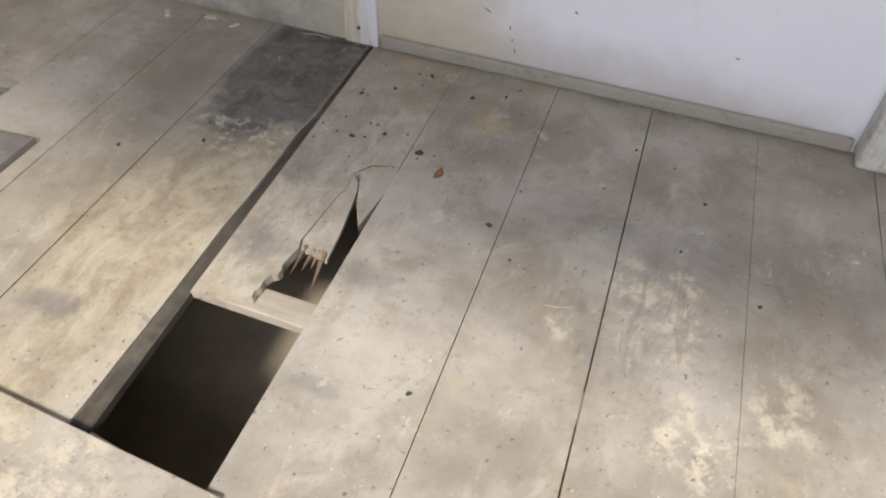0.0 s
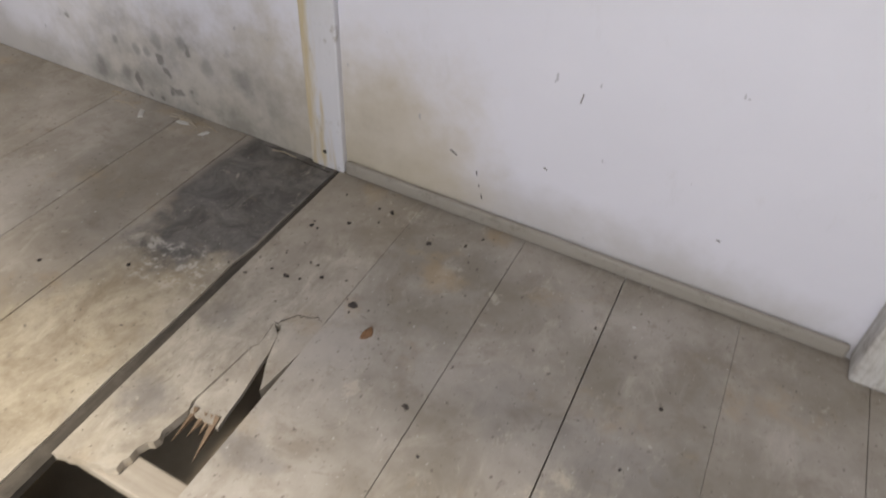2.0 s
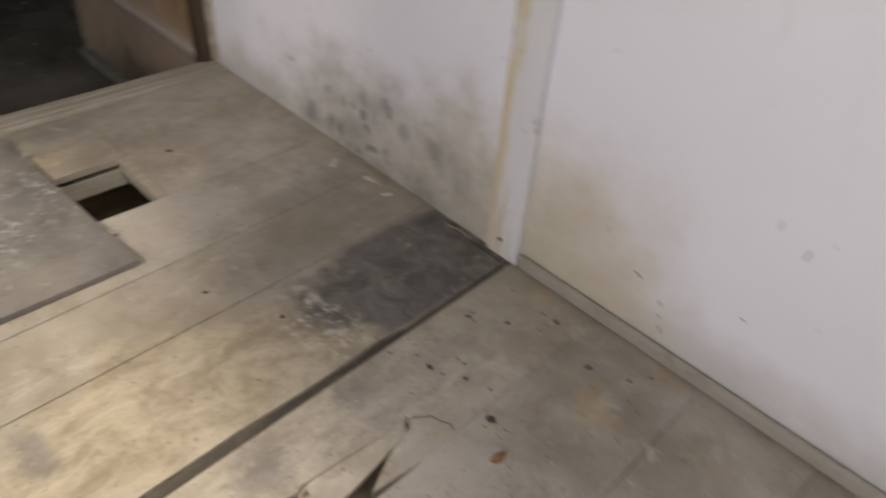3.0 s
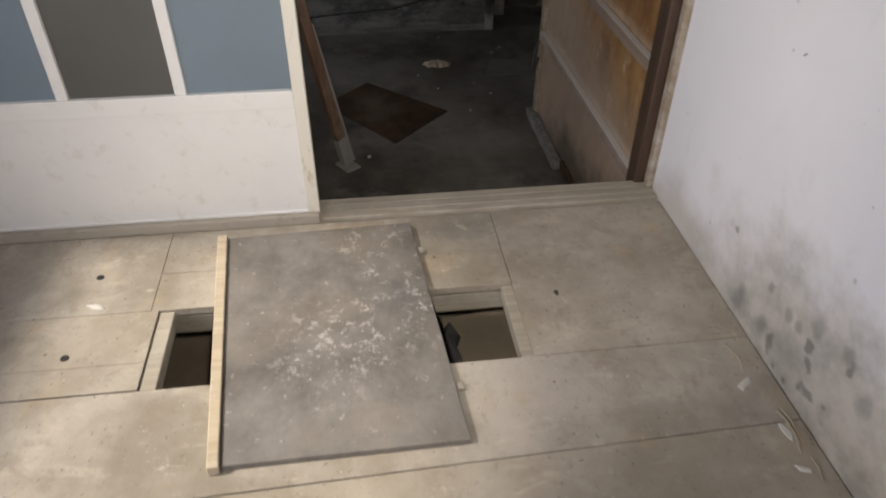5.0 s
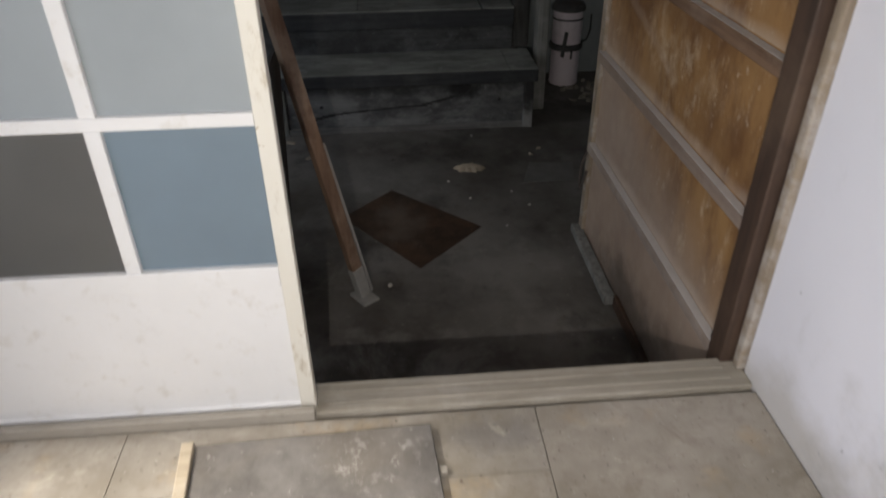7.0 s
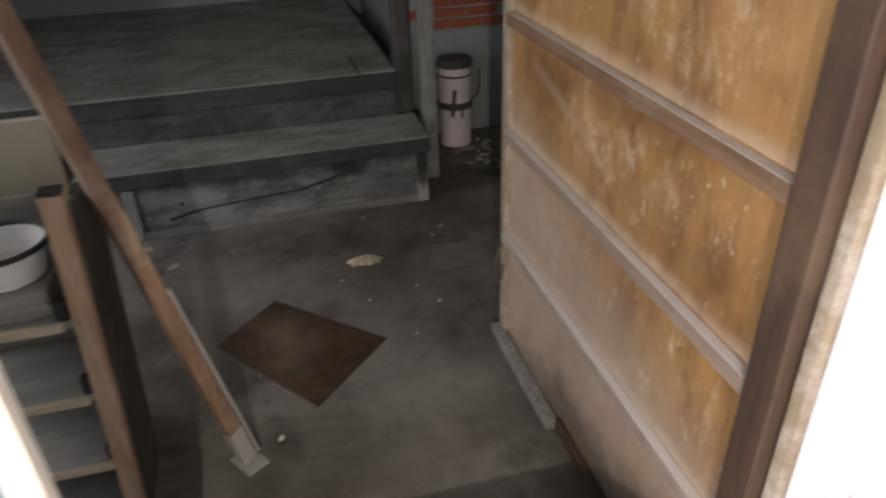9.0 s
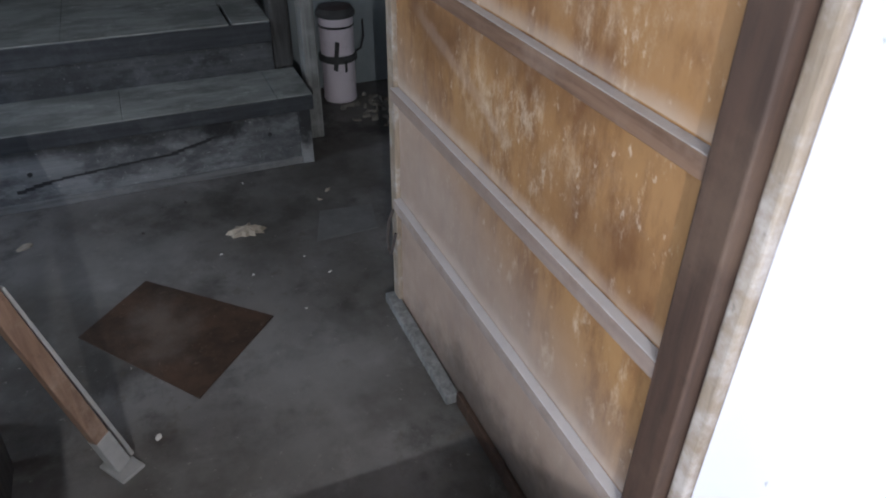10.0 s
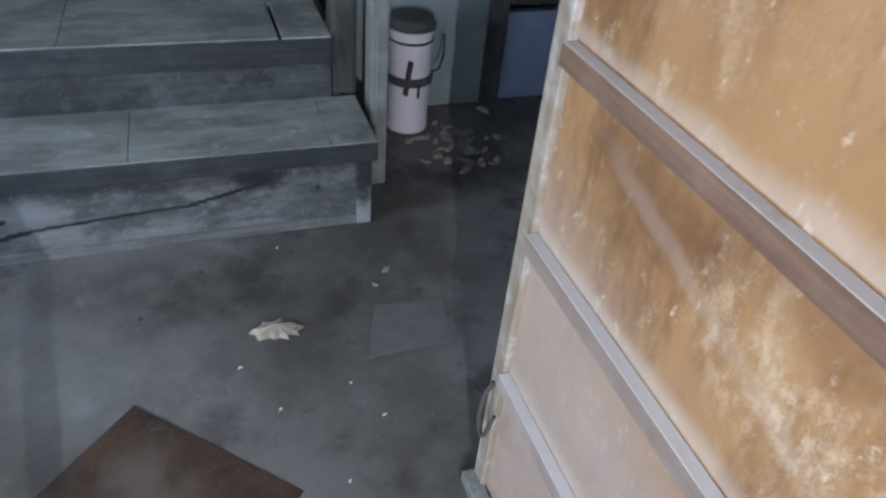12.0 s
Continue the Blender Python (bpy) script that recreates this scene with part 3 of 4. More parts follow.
def wall(name, lo, hi, material, label, holes=(), axis=0):
    """A wall built from blocks round its openings (start, end, bottom, top along its length)."""
    bm = bmesh.new()
    start, end = lo[axis], hi[axis]
    cuts = sorted({start, end, *[h[0] for h in holes], *[h[1] for h in holes]})
    for a, b in zip(cuts, cuts[1:]):
        spans = [(lo[2], hi[2])]
        for h in holes:
            if h[0] <= a and b <= h[1]:
                spans = [(lo[2], h[2]), (h[3], hi[2])]
        for z0, z1 in spans:
            if z1 - z0 > 0.001:
                l, h_ = list(lo), list(hi)
                l[axis], h_[axis], l[2], h_[2] = a, b, z0, z1
                box(l, h_, bm=bm)
    return tagged(link(name, bm, material), label, "wall", kind="structure")


wall("wall_north", (-2.583, 2.12, -0.6), (2.3, 2.22, 2.4), M_WALL, "white limewashed wall with mould along its foot")
wall("wall_south", (-2.62, -0.8, -0.6), (2.3, -0.65, 2.4), M_OUTER, "plain plastered wall with a wide window", [(-2.45, 1.25, 0.9, 2.1)])
wall("wall_east", (2.2, -0.65, -0.6), (2.3, 2.12, 2.4), M_OUTER, "plain plastered wall", axis=1)
wall("wall_partition", (-2.62, -0.65, -0.03), (-2.53, -0.06, 2.4), M_WALL, "white wall beside the glazed sliding door", axis=1)
wall("wall_lintel", (-2.66, -0.06, 1.82), (-2.53, 2.1, 2.4), M_WALL, "white wall above the doorway", axis=1)
# the opening is added too, to go with the fill lamp set in it
wall("wall_lower_south", (-8.3, -1.35, -0.6), (-2.62, -1.2, 2.4), M_OUTER, "plain plastered wall, out of view, with an added opening", [(-5.1, -3.5, GROUND, 1.9)])
wall("wall_lower_west", (-8.3, -1.2, -0.6), (-8.2, 2.2, 2.4), M_DOMAWALL, "grey plastered wall behind the wooden steps", axis=1)
wall("wall_lower_side", (-8.3, 2.2, -0.6), (-6.9, 2.3, 2.4), M_DOMAWALL, "grey plastered wall beside the wooden platform")
wall("wall_lower_back", (-6.55, 2.2, -0.6), (-6.4, 2.96, 0.2), M_DOMAWALL, "blue-grey plastered wall behind the stacked pipe", axis=1)
wall("wall_lower_far", (-7.0, 3.5, -0.6), (-2.62, 3.6, 2.4), M_DOMAWALL, "grey plastered wall of the back passage")
wall("wall_lower_turn", (-7.0, 2.3, -0.6), (-6.9, 3.5, 2.4), M_DOMAWALL, "grey plastered wall of the back passage", axis=1)
wall("wall_behind_panel", (-2.7, 2.22, -0.6), (-2.6, 3.5, 2.4), M_DOMAWALL, "grey plastered wall behind the boarded panel", axis=1)
tagged(link("ceiling_1", box((-2.62, -0.8, 2.4), (2.3, 2.22, 2.46)), M_CEIL), "plain dull board ceiling", "ceiling", kind="structure")
tagged(link("ceiling_2", box((-8.4, -1.35, 2.4), (-2.62, 3.6, 2.46)), M_CEIL), "plain dull board ceiling", "ceiling", kind="structure")
# unseen slab, added to keep a sun patch off the lower concrete
tagged(link("sun_blocker", box((-6.2, -4.6, 2.05), (-2.7, -1.36, 2.15)), M_OUTER), "plain flat slab added out of view to block sun at the opening", "roof", kind="structure")
tagged(link("sill", box((-2.64, -0.06, -0.14), (-2.53, 2.12, 0.004), 0.004), M_SILL), "worn pale wooden threshold with sliding grooves", "threshold", kind="structure")
grooves = bmesh.new()
for gx in (-2.612, -2.572):
    box((gx, 0.985, 0.004), (gx + 0.012, 2.07, 0.0065), bm=grooves)
link("runner", grooves, M_SILL, bpy.data.objects["sill"])
tagged(link("floor_beam", box((-2.63, -0.65, GROUND), (-2.56, 2.1, -0.142)), M_JOIST_Y), "dusty boards closing the floor edge", "skirt", kind="structure")
tagged(link("baseboard_1", box((-0.953, 2.1, 0.002), (0.44, 2.119, 0.046), 0.009), M_TRIM), "low dusty strip along the foot of the wall", "trim", kind="structure")
tagged(link("baseboard_2", box((-2.53, -0.65, 0.0), (-2.507, 0.975, 0.034), 0.004), M_TRIM), "dusty strip along the foot of the glazed door", "trim", kind="structure")
tagged(link("wall_post_1", box((-1.072, 2.1, 0.002), (-0.957, 2.15, 2.4), 0.005), M_POST), "whitewashed post with yellow damp stains", "post", kind="structure")
tagged(link("wall_post_2", box((0.45, 2.04, 0.002), (0.57, 2.15, 2.4), 0.01), M_FLAKED), "flaking whitewashed post in the wall", "post", kind="structure")
tagged(link("door_post", box((-2.699, 2.068, GROUND), (-2.622, 2.2, 2.4), 0.005), M_DARKPOST), "dark brown door post, rubbed and stained", "post", kind="structure")
tagged(link("door_jamb", box((-2.62, 2.1, 0.005), (-2.585, 2.2, 2.4), 0.006), M_JAMB), "bleached wooden jamb with flaking whitewash", "jamb", kind="structure")

# ---- raised plank floor ----
floor = empty("floor", "worn grey-beige painted plank floor with broken and missing boards", "floor", "structure")
Y0, Y1, ZT, ZB = -0.645, 2.116, 0.0, -0.024
LEAN_X = 0.03


def edge(x, y):
    return x + LEAN_X * (Y1 - y)


def broken_side(y):
    """The side of the broken plank, which lies askew."""
    return -0.977 + 0.0505 * (Y1 - y)


def flap(rows):
    """A torn strip that sags along one side, a row of two ends at a time."""
    bm = bmesh.new()
    top, low = [], []
    for k, (a, b) in enumerate(rows):
        d = 0.002 + 0.034 * k / (len(rows) - 1)
        m = ((a[0] + b[0]) / 2, (a[1] + b[1]) / 2)
        line = [(*a, -0.001 - d * 0.15), (*m, -0.002 - d * 0.5), (*b, -0.004 - d)]
        top.append([bm.verts.new(p) for p in line])
        low.append([bm.verts.new((x, y, z - 0.012)) for x, y, z in line])
    for k in range(len(rows) - 1):
        for j in range(2):
            bm.faces.new((top[k][j], top[k][j + 1], top[k + 1][j + 1], top[k + 1][j]))
            bm.faces.new((low[k][j], low[k + 1][j], low[k + 1][j + 1], low[k][j + 1]))
        for j in (0, 2):
            bm.faces.new((top[k][j], top[k + 1][j], low[k + 1][j], low[k][j]))
    for k in (0, -1):
        for j in range(2):
            bm.faces.new((top[k][j], low[k][j], low[k][j + 1], top[k][j + 1]))
    return bm


def plank(x0, x1, y0, y1, dz=0.0, gaps=(0.0025, 0.0025)):
    g, h = gaps
    o = [(edge(x0, y0) + g, y0), (edge(x1, y0) - h, y0), (edge(x1, y1) - h * 0.5, y1), (edge(x0, y1) + g * 0.5, y1)]
    return part("plank", prism(o, ZB + dz, ZT + dz, 0.001), M_FLOOR, floor)


GAPS = {-0.68: 0.0006, -0.37: 0.0012, -0.09: 0.0024, 0.205: 0.0003}
JOINTS = [-1.58, -1.335, -0.985, -0.68, -0.37, -0.09, 0.205, 0.5, 0.8, 1.09, 1.4, 1.72, 2.05]
for i, (xa, xb) in enumerate(zip(JOINTS, JOINTS[1:])):
    if i == 1:
        rt = random.Random(8)
        side = []
        for k in range(29):
            y = Y0 + (Y1 - Y0) * k / 28
            w = 0.011 if y < 1.7 else 0.004
            side.append((edge(xb, y) - w * rt.uniform(0.75, 1.25), y))
        part("plank", prism([(edge(xa, Y0) + 0.003, Y0), *side, (edge(xa, Y1) + 0.003, Y1)], ZB, ZT), M_FLOOR, floor)
        part("plank_tongue", prism([(broken_side(Y0) - 0.002, Y0), (broken_side(1.3) - 0.003, 1.3), (broken_side(Y1) - 0.006, Y1), *[(x + 0.0008, y) for x, y in reversed(side)]], ZB - 0.002, -0.006), M_TONGUE, floor, "bare dirty tongue of a floor plank, darkened like a shaded gap")
    elif i == 2:
        # the broken plank: its far piece, the flap torn down beside the crack, and its near piece
        part("plank", prism([(-0.927, 1.043), (-0.91, 1.05), (-0.895, 1.05), (-0.874, 1.06), (-0.85, 1.063), (-0.83, 1.072), (-0.812, 1.07), (-0.794, 1.08), (-0.797, 1.096), (-0.791, 1.111), (-0.794, 1.13), (-0.786, 1.151), (-0.775, 1.158), (-0.772, 1.172), (-0.779, 1.185), (-0.77, 1.25),
                             (-0.778, 1.27), (-0.77, 1.394), (-0.767, 1.451), (-0.757, 1.463), (-0.768, 1.53), (-0.749, 1.537), (-0.738, 1.506), (-0.71, 1.43), (-0.672, 1.36), (-0.659, 1.51), (-0.666, 1.6), (-0.6805, Y1), (broken_side(Y1) + 0.002, Y1)], ZB, ZT), M_FLOOR, floor, "broken floor plank with a splintered end")
        part("torn_flap", flap([((-0.767, 1.53), (-0.741, 1.508)), ((-0.757, 1.462), (-0.73, 1.46)), ((-0.766, 1.45), (-0.722, 1.4)), ((-0.77, 1.39), (-0.715, 1.345)), ((-0.776, 1.28), (-0.712, 1.29)), ((-0.768, 1.25), (-0.71, 1.262))]), M_FLOOR, floor, "torn strip of plank bent down beside the crack")
        part("plank", prism([(broken_side(Y0) + 0.004, Y0), (edge(xb, Y0) - 0.003, Y0), (edge(xb, 0.66) - 0.003, 0.655), (broken_side(0.69) + 0.004, 0.69)], ZB, ZT, 0.002), M_FLOOR, floor)
    else:
        plank(xa, xb, Y0, Y1, dz=(0, -0.001, 0, 0.001)[i % 4], gaps=(GAPS.get(xa, 0.0012), GAPS.get(xb, 0.0012)))
part("plank", prism([(-1.857, Y0), (edge(-1.58, Y0) - 0.003, Y0), (edge(-1.58, Y1) - 0.003, Y1), (-1.857, Y1)], ZB, ZT, 0.002), M_FLOOR, floor)
for xa, xb, ya, yb in ((-2.508, -2.308, 0.515, 1.53), (-2.306, -2.147, 0.515, 1.53), (-2.508, -2.149, Y0, 0.5135), (-2.147, -1.9535, Y0, 0.535), (-1.952, -1.862, Y0, 0.535), (-2.508, -1.86, 1.532, Y1)):
    part("plank", box((xa, ya, ZB), (xb, yb, ZT), 0.001), M_FLOOR, floor)
for ya, yb in ((0.537, 0.578), (1.5, 1.534)):
    part("hatch_rebate", box((-2.145, ya, -0.05), (-1.862, yb, -0.006), 0.003), M_JOIST_Y, floor, "pale rebate at the edge of the floor hatch")


def spike(base, tip, w, t):
    """A tapered splinter from a base to a tip."""
    bm = bmesh.new()
    base, tip = Vector(base), Vector(tip)
    vs = [bm.verts.new(base + Vector(o)) for o in ((-w, 0, -t), (w, 0, -t), (w, 0.004, t), (-w, 0.004, t))]
    end = bm.verts.new(tip)
    bm.faces.new(vs[::-1])
    for i in range(4):
        bm.faces.new((vs[i], vs[(i + 1) % 4], end))
    return bm


for base, tip, w in (((-0.762, 1.262, -0.014), (-0.765, 1.185, -0.03), 0.005), ((-0.745, 1.265, -0.024), (-0.752, 1.215, -0.04), 0.006), ((-0.724, 1.275, -0.034), (-0.712, 1.18, -0.06), 0.008), ((-0.735, 1.27, -0.03), (-0.738, 1.23, -0.048), 0.005)):
    part("splinter", spike(base, tip, w, 0.008), M_RAW, floor)
for y in (1.062, 0.2, -0.4):
    part("joist", box((-1.84, y, -0.056), (2.15, y + 0.068, -0.0265), 0.003), M_JOIST, floor, "pale dusty floor joist")
for x in (-2.225, -1.83):
    part("joist", box((x, -0.6, -0.125), (x + 0.045, 2.05, -0.06), 0.003), M_JOIST_Y, floor)

# plywood sheet laid over the planks, and the hatch cover
sheet = tagged(link("plywood_sheet", prism([(-1.27, -0.35), (-0.59, -0.35), (-0.6, 0.665), (-1.27, 0.70)], 0.0015, 0.014, 0.002), M_FLOOR), "grey painted plywood sheet lying on the floor", "board")
cover = empty("hatch_cover", "scuffed grey sheet board with a wooden edge over the hatch", "hatch cover")
part("board", prism([(-2.435, 0.695), (-1.6, 0.77), (-1.605, 1.325), (-2.455, 1.26)], 0.0015, 0.02, 0.002), M_SHEET, cover)
part("edge_strip", prism([(-2.44, 0.664), (-1.59, 0.742), (-1.592, 0.768), (-2.442, 0.693)], 0.0015, 0.03, 0.003), M_PALEWOOD, cover, "pale scuffed wooden strip")
for x, y in ((-2.33, 1.273), (-1.78, 1.315)):
    part("clip", box((x, y, 0.0015), (x + 0.02, y + 0.018, 0.014), 0.002), M_TRIM, cover, "small grey clip")

# ---- glazed sliding door ----
door = empty("door_1", "white painted glazed sliding door with frosted panes, half open", "door", "structure")
DX0, DX1 = -2.575, -2.542
part("stile", box((DX0, 0.938, 0.006), (DX1, 0.976, 1.8), 0.003), M_STILE, door, "yellowed worn door stile")
part("stile", box((DX0, -0.05, 0.006), (DX1, -0.012, 1.8), 0.003), M_STILE, door)
part("rail", box((DX0, -0.012, 0.006), (DX1, 0.938, 0.03), 0.002), M_SASH, door)
part("rail", box((DX0, -0.012, 0.395), (DX1, 0.938, 0.45), 0.003), M_SASH, door)
part("rail", box((DX0, -0.012, 1.75), (DX1, 0.938, 1.8), 0.003), M_SASH, door)
part("door_panel", box((DX0 + 0.01, -0.012, 0.03), (DX1 - 0.009, 0.938, 0.395)), M_SASH, door, "white painted lower panel")
for z in (0.782, 1.1, 1.42):
    part("glazing_bar", box((DX0 + 0.003, -0.012, z), (DX1 - 0.002, 0.938, z + 0.028), 0.002), M_SASH, door)
BARS = (0.612, 0.292)
ZROWS = ((0.45, 0.782), (0.81, 1.1), (1.128, 1.42), (1.448, 1.75))
for y in BARS:
    for z0, z1 in ZROWS:
        part("glazing_bar", box((DX0 + 0.003, y, z0), (DX1 - 0.002, y + 0.032, z1), 0.002), M_SASH, door)
YCOLS = ((0.644, 0.938), (0.324, 0.612), (-0.012, 0.292))
for c, (ya, yb) in enumerate(YCOLS):
    for r, (z0, z1) in enumerate(ZROWS):
        g = part("pane", box((-2.561, ya, z0), (-2.557, yb, z1)), M_DIMGLASS if (c, r) in ((1, 0), (2, 1)) else (M_FROST2 if r else M_FROST), door)

# ---- boarded sliding panel beside the doorway ----
panel = empty("door_2", "orange-brown boarded door with dusty horizontal battens", "door", "structure")
PX0, PX1 = -4.12, -2.7
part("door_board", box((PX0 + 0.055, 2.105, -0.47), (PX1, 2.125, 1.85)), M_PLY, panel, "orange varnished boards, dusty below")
part("stile", box((PX0, 2.088, -0.485), (PX0 + 0.055, 2.13, 1.87), 0.004), M_JAMB, panel, "pale dusty door stile")
for z in (-0.018, 0.395, 0.795, 1.2, 1.605):
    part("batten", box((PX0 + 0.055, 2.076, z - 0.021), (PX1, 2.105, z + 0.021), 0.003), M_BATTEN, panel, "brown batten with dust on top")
part("kickboard", box((PX0 - 0.005, 2.052, GROUND), (-3.52, 2.1, -0.452), 0.006), M_GREY_Z, panel, "grey kick strip, broken off short")
part("bottom_rail", box((-3.518, 2.086, GROUND), (PX1, 2.104, -0.44), 0.004), M_DARKPOST, panel, "blackened bottom rail")
handle = [(-4.095, 2.085, -0.06), (-4.095, 2.068, -0.1), (-4.095, 2.06, -0.18), (-4.085, 2.06, -0.215), (-4.065, 2.06, -0.225), (-4.048, 2.06, -0.2), (-4.045, 2.075, -0.13)]
part("hook", tube(handle, 0.006), M_DIRT, panel, "bent dark metal hook")

# ---- wooden steps ----
steps = empty("wooden_steps", "weathered grey wooden steps with dark cracked fronts", "steps")
SX = -5.41
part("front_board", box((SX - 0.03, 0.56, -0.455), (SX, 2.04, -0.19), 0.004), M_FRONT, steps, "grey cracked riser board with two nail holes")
part("foot_rail", box((SX - 0.035, 0.56, GROUND), (SX + 0.012, 2.04, -0.452), 0.006), M_GREY_Y, steps)
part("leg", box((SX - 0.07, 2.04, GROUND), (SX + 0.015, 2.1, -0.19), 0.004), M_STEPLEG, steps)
part("leg", box((SX - 0.07, 0.5, GROUND), (SX + 0.015, 0.56, -0.2), 0.004), M_GREY_Z, steps)
part("nosing", box((SX - 0.03, 0.3, -0.19), (SX + 0.03, 2.12, -0.112), 0.005), M_NOSE, steps, "dark nosing board")
for ya, yb in ((0.3, 1.2215), (1.2225, 1.942), (1.945, 2.12)):
    part("tread", box((-5.8, ya, -0.135), (SX + 0.022, yb, -0.108), 0.003), M_TREAD, steps)
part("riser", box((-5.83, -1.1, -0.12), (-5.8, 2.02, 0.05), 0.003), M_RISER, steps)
part("nosing", box((-5.83, -1.1, 0.05), (-5.775, 2.02, 0.155), 0.005), M_NOSE, steps, "dark nosing board")
for ya, yb in ((-1.1, 0.2), (0.201, 1.022), (1.023, 1.81), (1.826, 2.02)):
    part("tread", box((-8.18, ya, 0.135), (-5.783, yb, 0.162), 0.003), M_TREAD, steps)
part("tread", box((-8.18, 1.8105, 0.135), (-6.19, 1.8255, 0.1615)), M_TREAD, steps)
part("side_board", box((-8.18, 2.03, GROUND), (-5.82, 2.06, 0.13), 0.003), M_DARK_Z, steps)
rnd = random.Random(4)
cr = bmesh.new()
pts = [(0.7, -0.4), (0.85, -0.365), (1.05, -0.35), (1.25, -0.335), (1.4, -0.325), (1.52, -0.295), (1.62, -0.27), (1.68, -0.26), (1.72, -0.215)]
for (ya, za), (yb, zb) in zip(pts, pts[1:]):
    n = 4
    for k in range(n):
        y_, z_ = ya + (yb - ya) * k / n, za + (zb - za) * k / n + rnd.uniform(-0.003, 0.003)
        y2, z2 = ya + (yb - ya) * (k + 1) / n, za + (zb - za) * (k + 1) / n
        box((SX, y_, min(z_, z2) - 0.002 - 0.004 * rnd.random()), (SX + 0.002, y2 + 0.002, max(z_, z2) + 0.002 + 0.005 * rnd.random()), bm=cr)
part("crack", cr, M_BLACK, steps, "open black crack")
for y, z in ((1.885, -0.303), (0.775, -0.315)):
    bm = lathe([(0.011, 0), (0.011, 0.003)], (0, 0, 0), 12)
    bmesh.ops.transform(bm, matrix=pose(SX, y, z, 0, 90, 0), verts=bm.verts)
    part("nail_hole", bm, M_BLACK, steps)

tagged(link("blackened_post", beam((-5.86, 2.075, -0.11), (-5.86, 2.09, 2.4), 0.11, 0.11, 0.02), M_DARK_Z), "blackened worn timber post rising beside the steps", "post", kind="structure")
tagged(link("grey_post", beam((-5.73, 2.197, GROUND), (-5.75, 2.197, 2.4), 0.075, 0.112, 0.008), M_GREY_Z), "weathered grey timber post standing on the concrete", "post", kind="structure")

# ---- back passage ----
pipe = empty("stacked_pipe", "pinkish white glazed pipe sections strapped together under a dark lid", "pipe")
JC = (-6.2, 2.485, GROUND)
part("lower_section", lathe([(0.1, 0), (0.105, 0.012), (0.102, 0.03), (0.102, 0.25), (0.104, 0.26)], JC), M_PINK, pipe)
part("strap", lathe([(0.108, 0.255), (0.118, 0.262), (0.118, 0.29), (0.108, 0.3)], JC), M_LID, pipe, "dark grey strap")
part("upper_section", lathe([(0.102, 0.29), (0.104, 0.3), (0.104, 0.52), (0.107, 0.53)], JC), M_PINK, pipe)
part("band", lathe([(0.1055, 0.465), (0.107, 0.468), (0.107, 0.474), (0.1055, 0.477)], JC), M_BLACK, pipe)
part("lid", lathe([(0.11, 0.525), (0.118, 0.53), (0.118, 0.55), (0.1, 0.575), (0.03, 0.585)], JC), M_LID, pipe, "dark dirty lid")
part("lever", beam((-6.105, 2.44, -0.28), (-6.085, 2.455, -0.1), 0.012, 0.028), M_LID, pipe, "grey metal lever")
part("latch", beam((-6.085, 2.5, -0.29), (-6.085, 2.502, -0.22), 0.01, 0.014), M_BLACK, pipe)
part("wire", tube([(-6.17, 2.575, -0.2), (-6.15, 2.62, -0.17), (-6.15, 2.64, -0.1), (-6.16, 2.64, 0.0)], 0.006), M_BLACK, pipe, "stiff black wire")
tagged(link("dark_post", box((-6.5, 2.962, GROUND), (-6.38, 3.07, 2.4), 0.006), M_DARK_Z), "dark brown timber post in the back passage", "post", kind="structure")
tagged(link("blue_board", box((-6.48, 3.075, GROUND), (-6.42, 3.45, 0.0), 0.004), M_BLUE), "blue-grey painted board between posts", "panel", kind="structure")
tagged(link("back_lintel", box((-6.5, 3.075, 0.05), (-6.38, 3.5, 0.3), 0.006), M_DARK_Z), "blackened timber above the blue board", "beam", kind="structure")

brickwork = empty("brickwork", "red brick wall above grey plaster", "wall", "structure")
part("mortar", box((-6.53, 2.2, 0.2), (-6.412, 2.96, 2.4)), M_DOMAWALL, brickwork)
bm = box((0, 0, 0), (0.1, 0.205, 0.058), 0.003)
bmesh.ops.recalc_face_normals(bm, faces=bm.faces)
brick_mesh = bpy.data.meshes.new("brick")
bm.to_mesh(brick_mesh)
bm.free()
brick_mesh.materials.append(M_BRICK)
for r in range(9):
    for c in range(4 if r % 2 else 3):
        y = 2.205 + c * 0.215 + (0 if r % 2 else 0.107)
        if y + 0.205 > 2.96:
            continue
        b = new("brick", brick_mesh)
        b.parent = brickwork
        b.location = (-6.5, y, 0.215 + r * 0.07)

# ---- things in the lower room ----
tagged(link("rusty_sheet", prism([(-4.62, 1.185), (-4.35, 0.93), (-3.868, 1.3), (-4.2, 1.62)], GROUND, GROUND + 0.004), M_RUST), "square rusty brown metal sheet on the concrete", "metal sheet")

pole = empty("leaning_pole", "reddish timber pole with a grey metal foot, leaning upright", "pole")
FOOT, HEAD = Vector((-3.67, 1.05, GROUND)), Vector((-3.5, 0.665, 1.75))
way = (HEAD - FOOT).normalized()
part("timber", beam(FOOT + way * 0.1, HEAD, 0.034, 0.05, 0.003, 20), M_BROWN, pole)
part("metal_rail", beam(FOOT + way * 0.02 + Vector((-0.03, 0.032, 0)), FOOT + way * 0.75 + Vector((-0.03, 0.022, 0)), 0.02, 0.012, 0.002, 20), M_SHOE, pole, "thin grey metal rail")
part("sleeve", beam(FOOT + way * 0.02, FOOT + way * 0.17, 0.04, 0.052, 0.003, 20), M_SHOE, pole, "grey metal sleeve")
bm = box((-0.055, -0.04, 0), (0.055, 0.04, 0.012), 0.003)
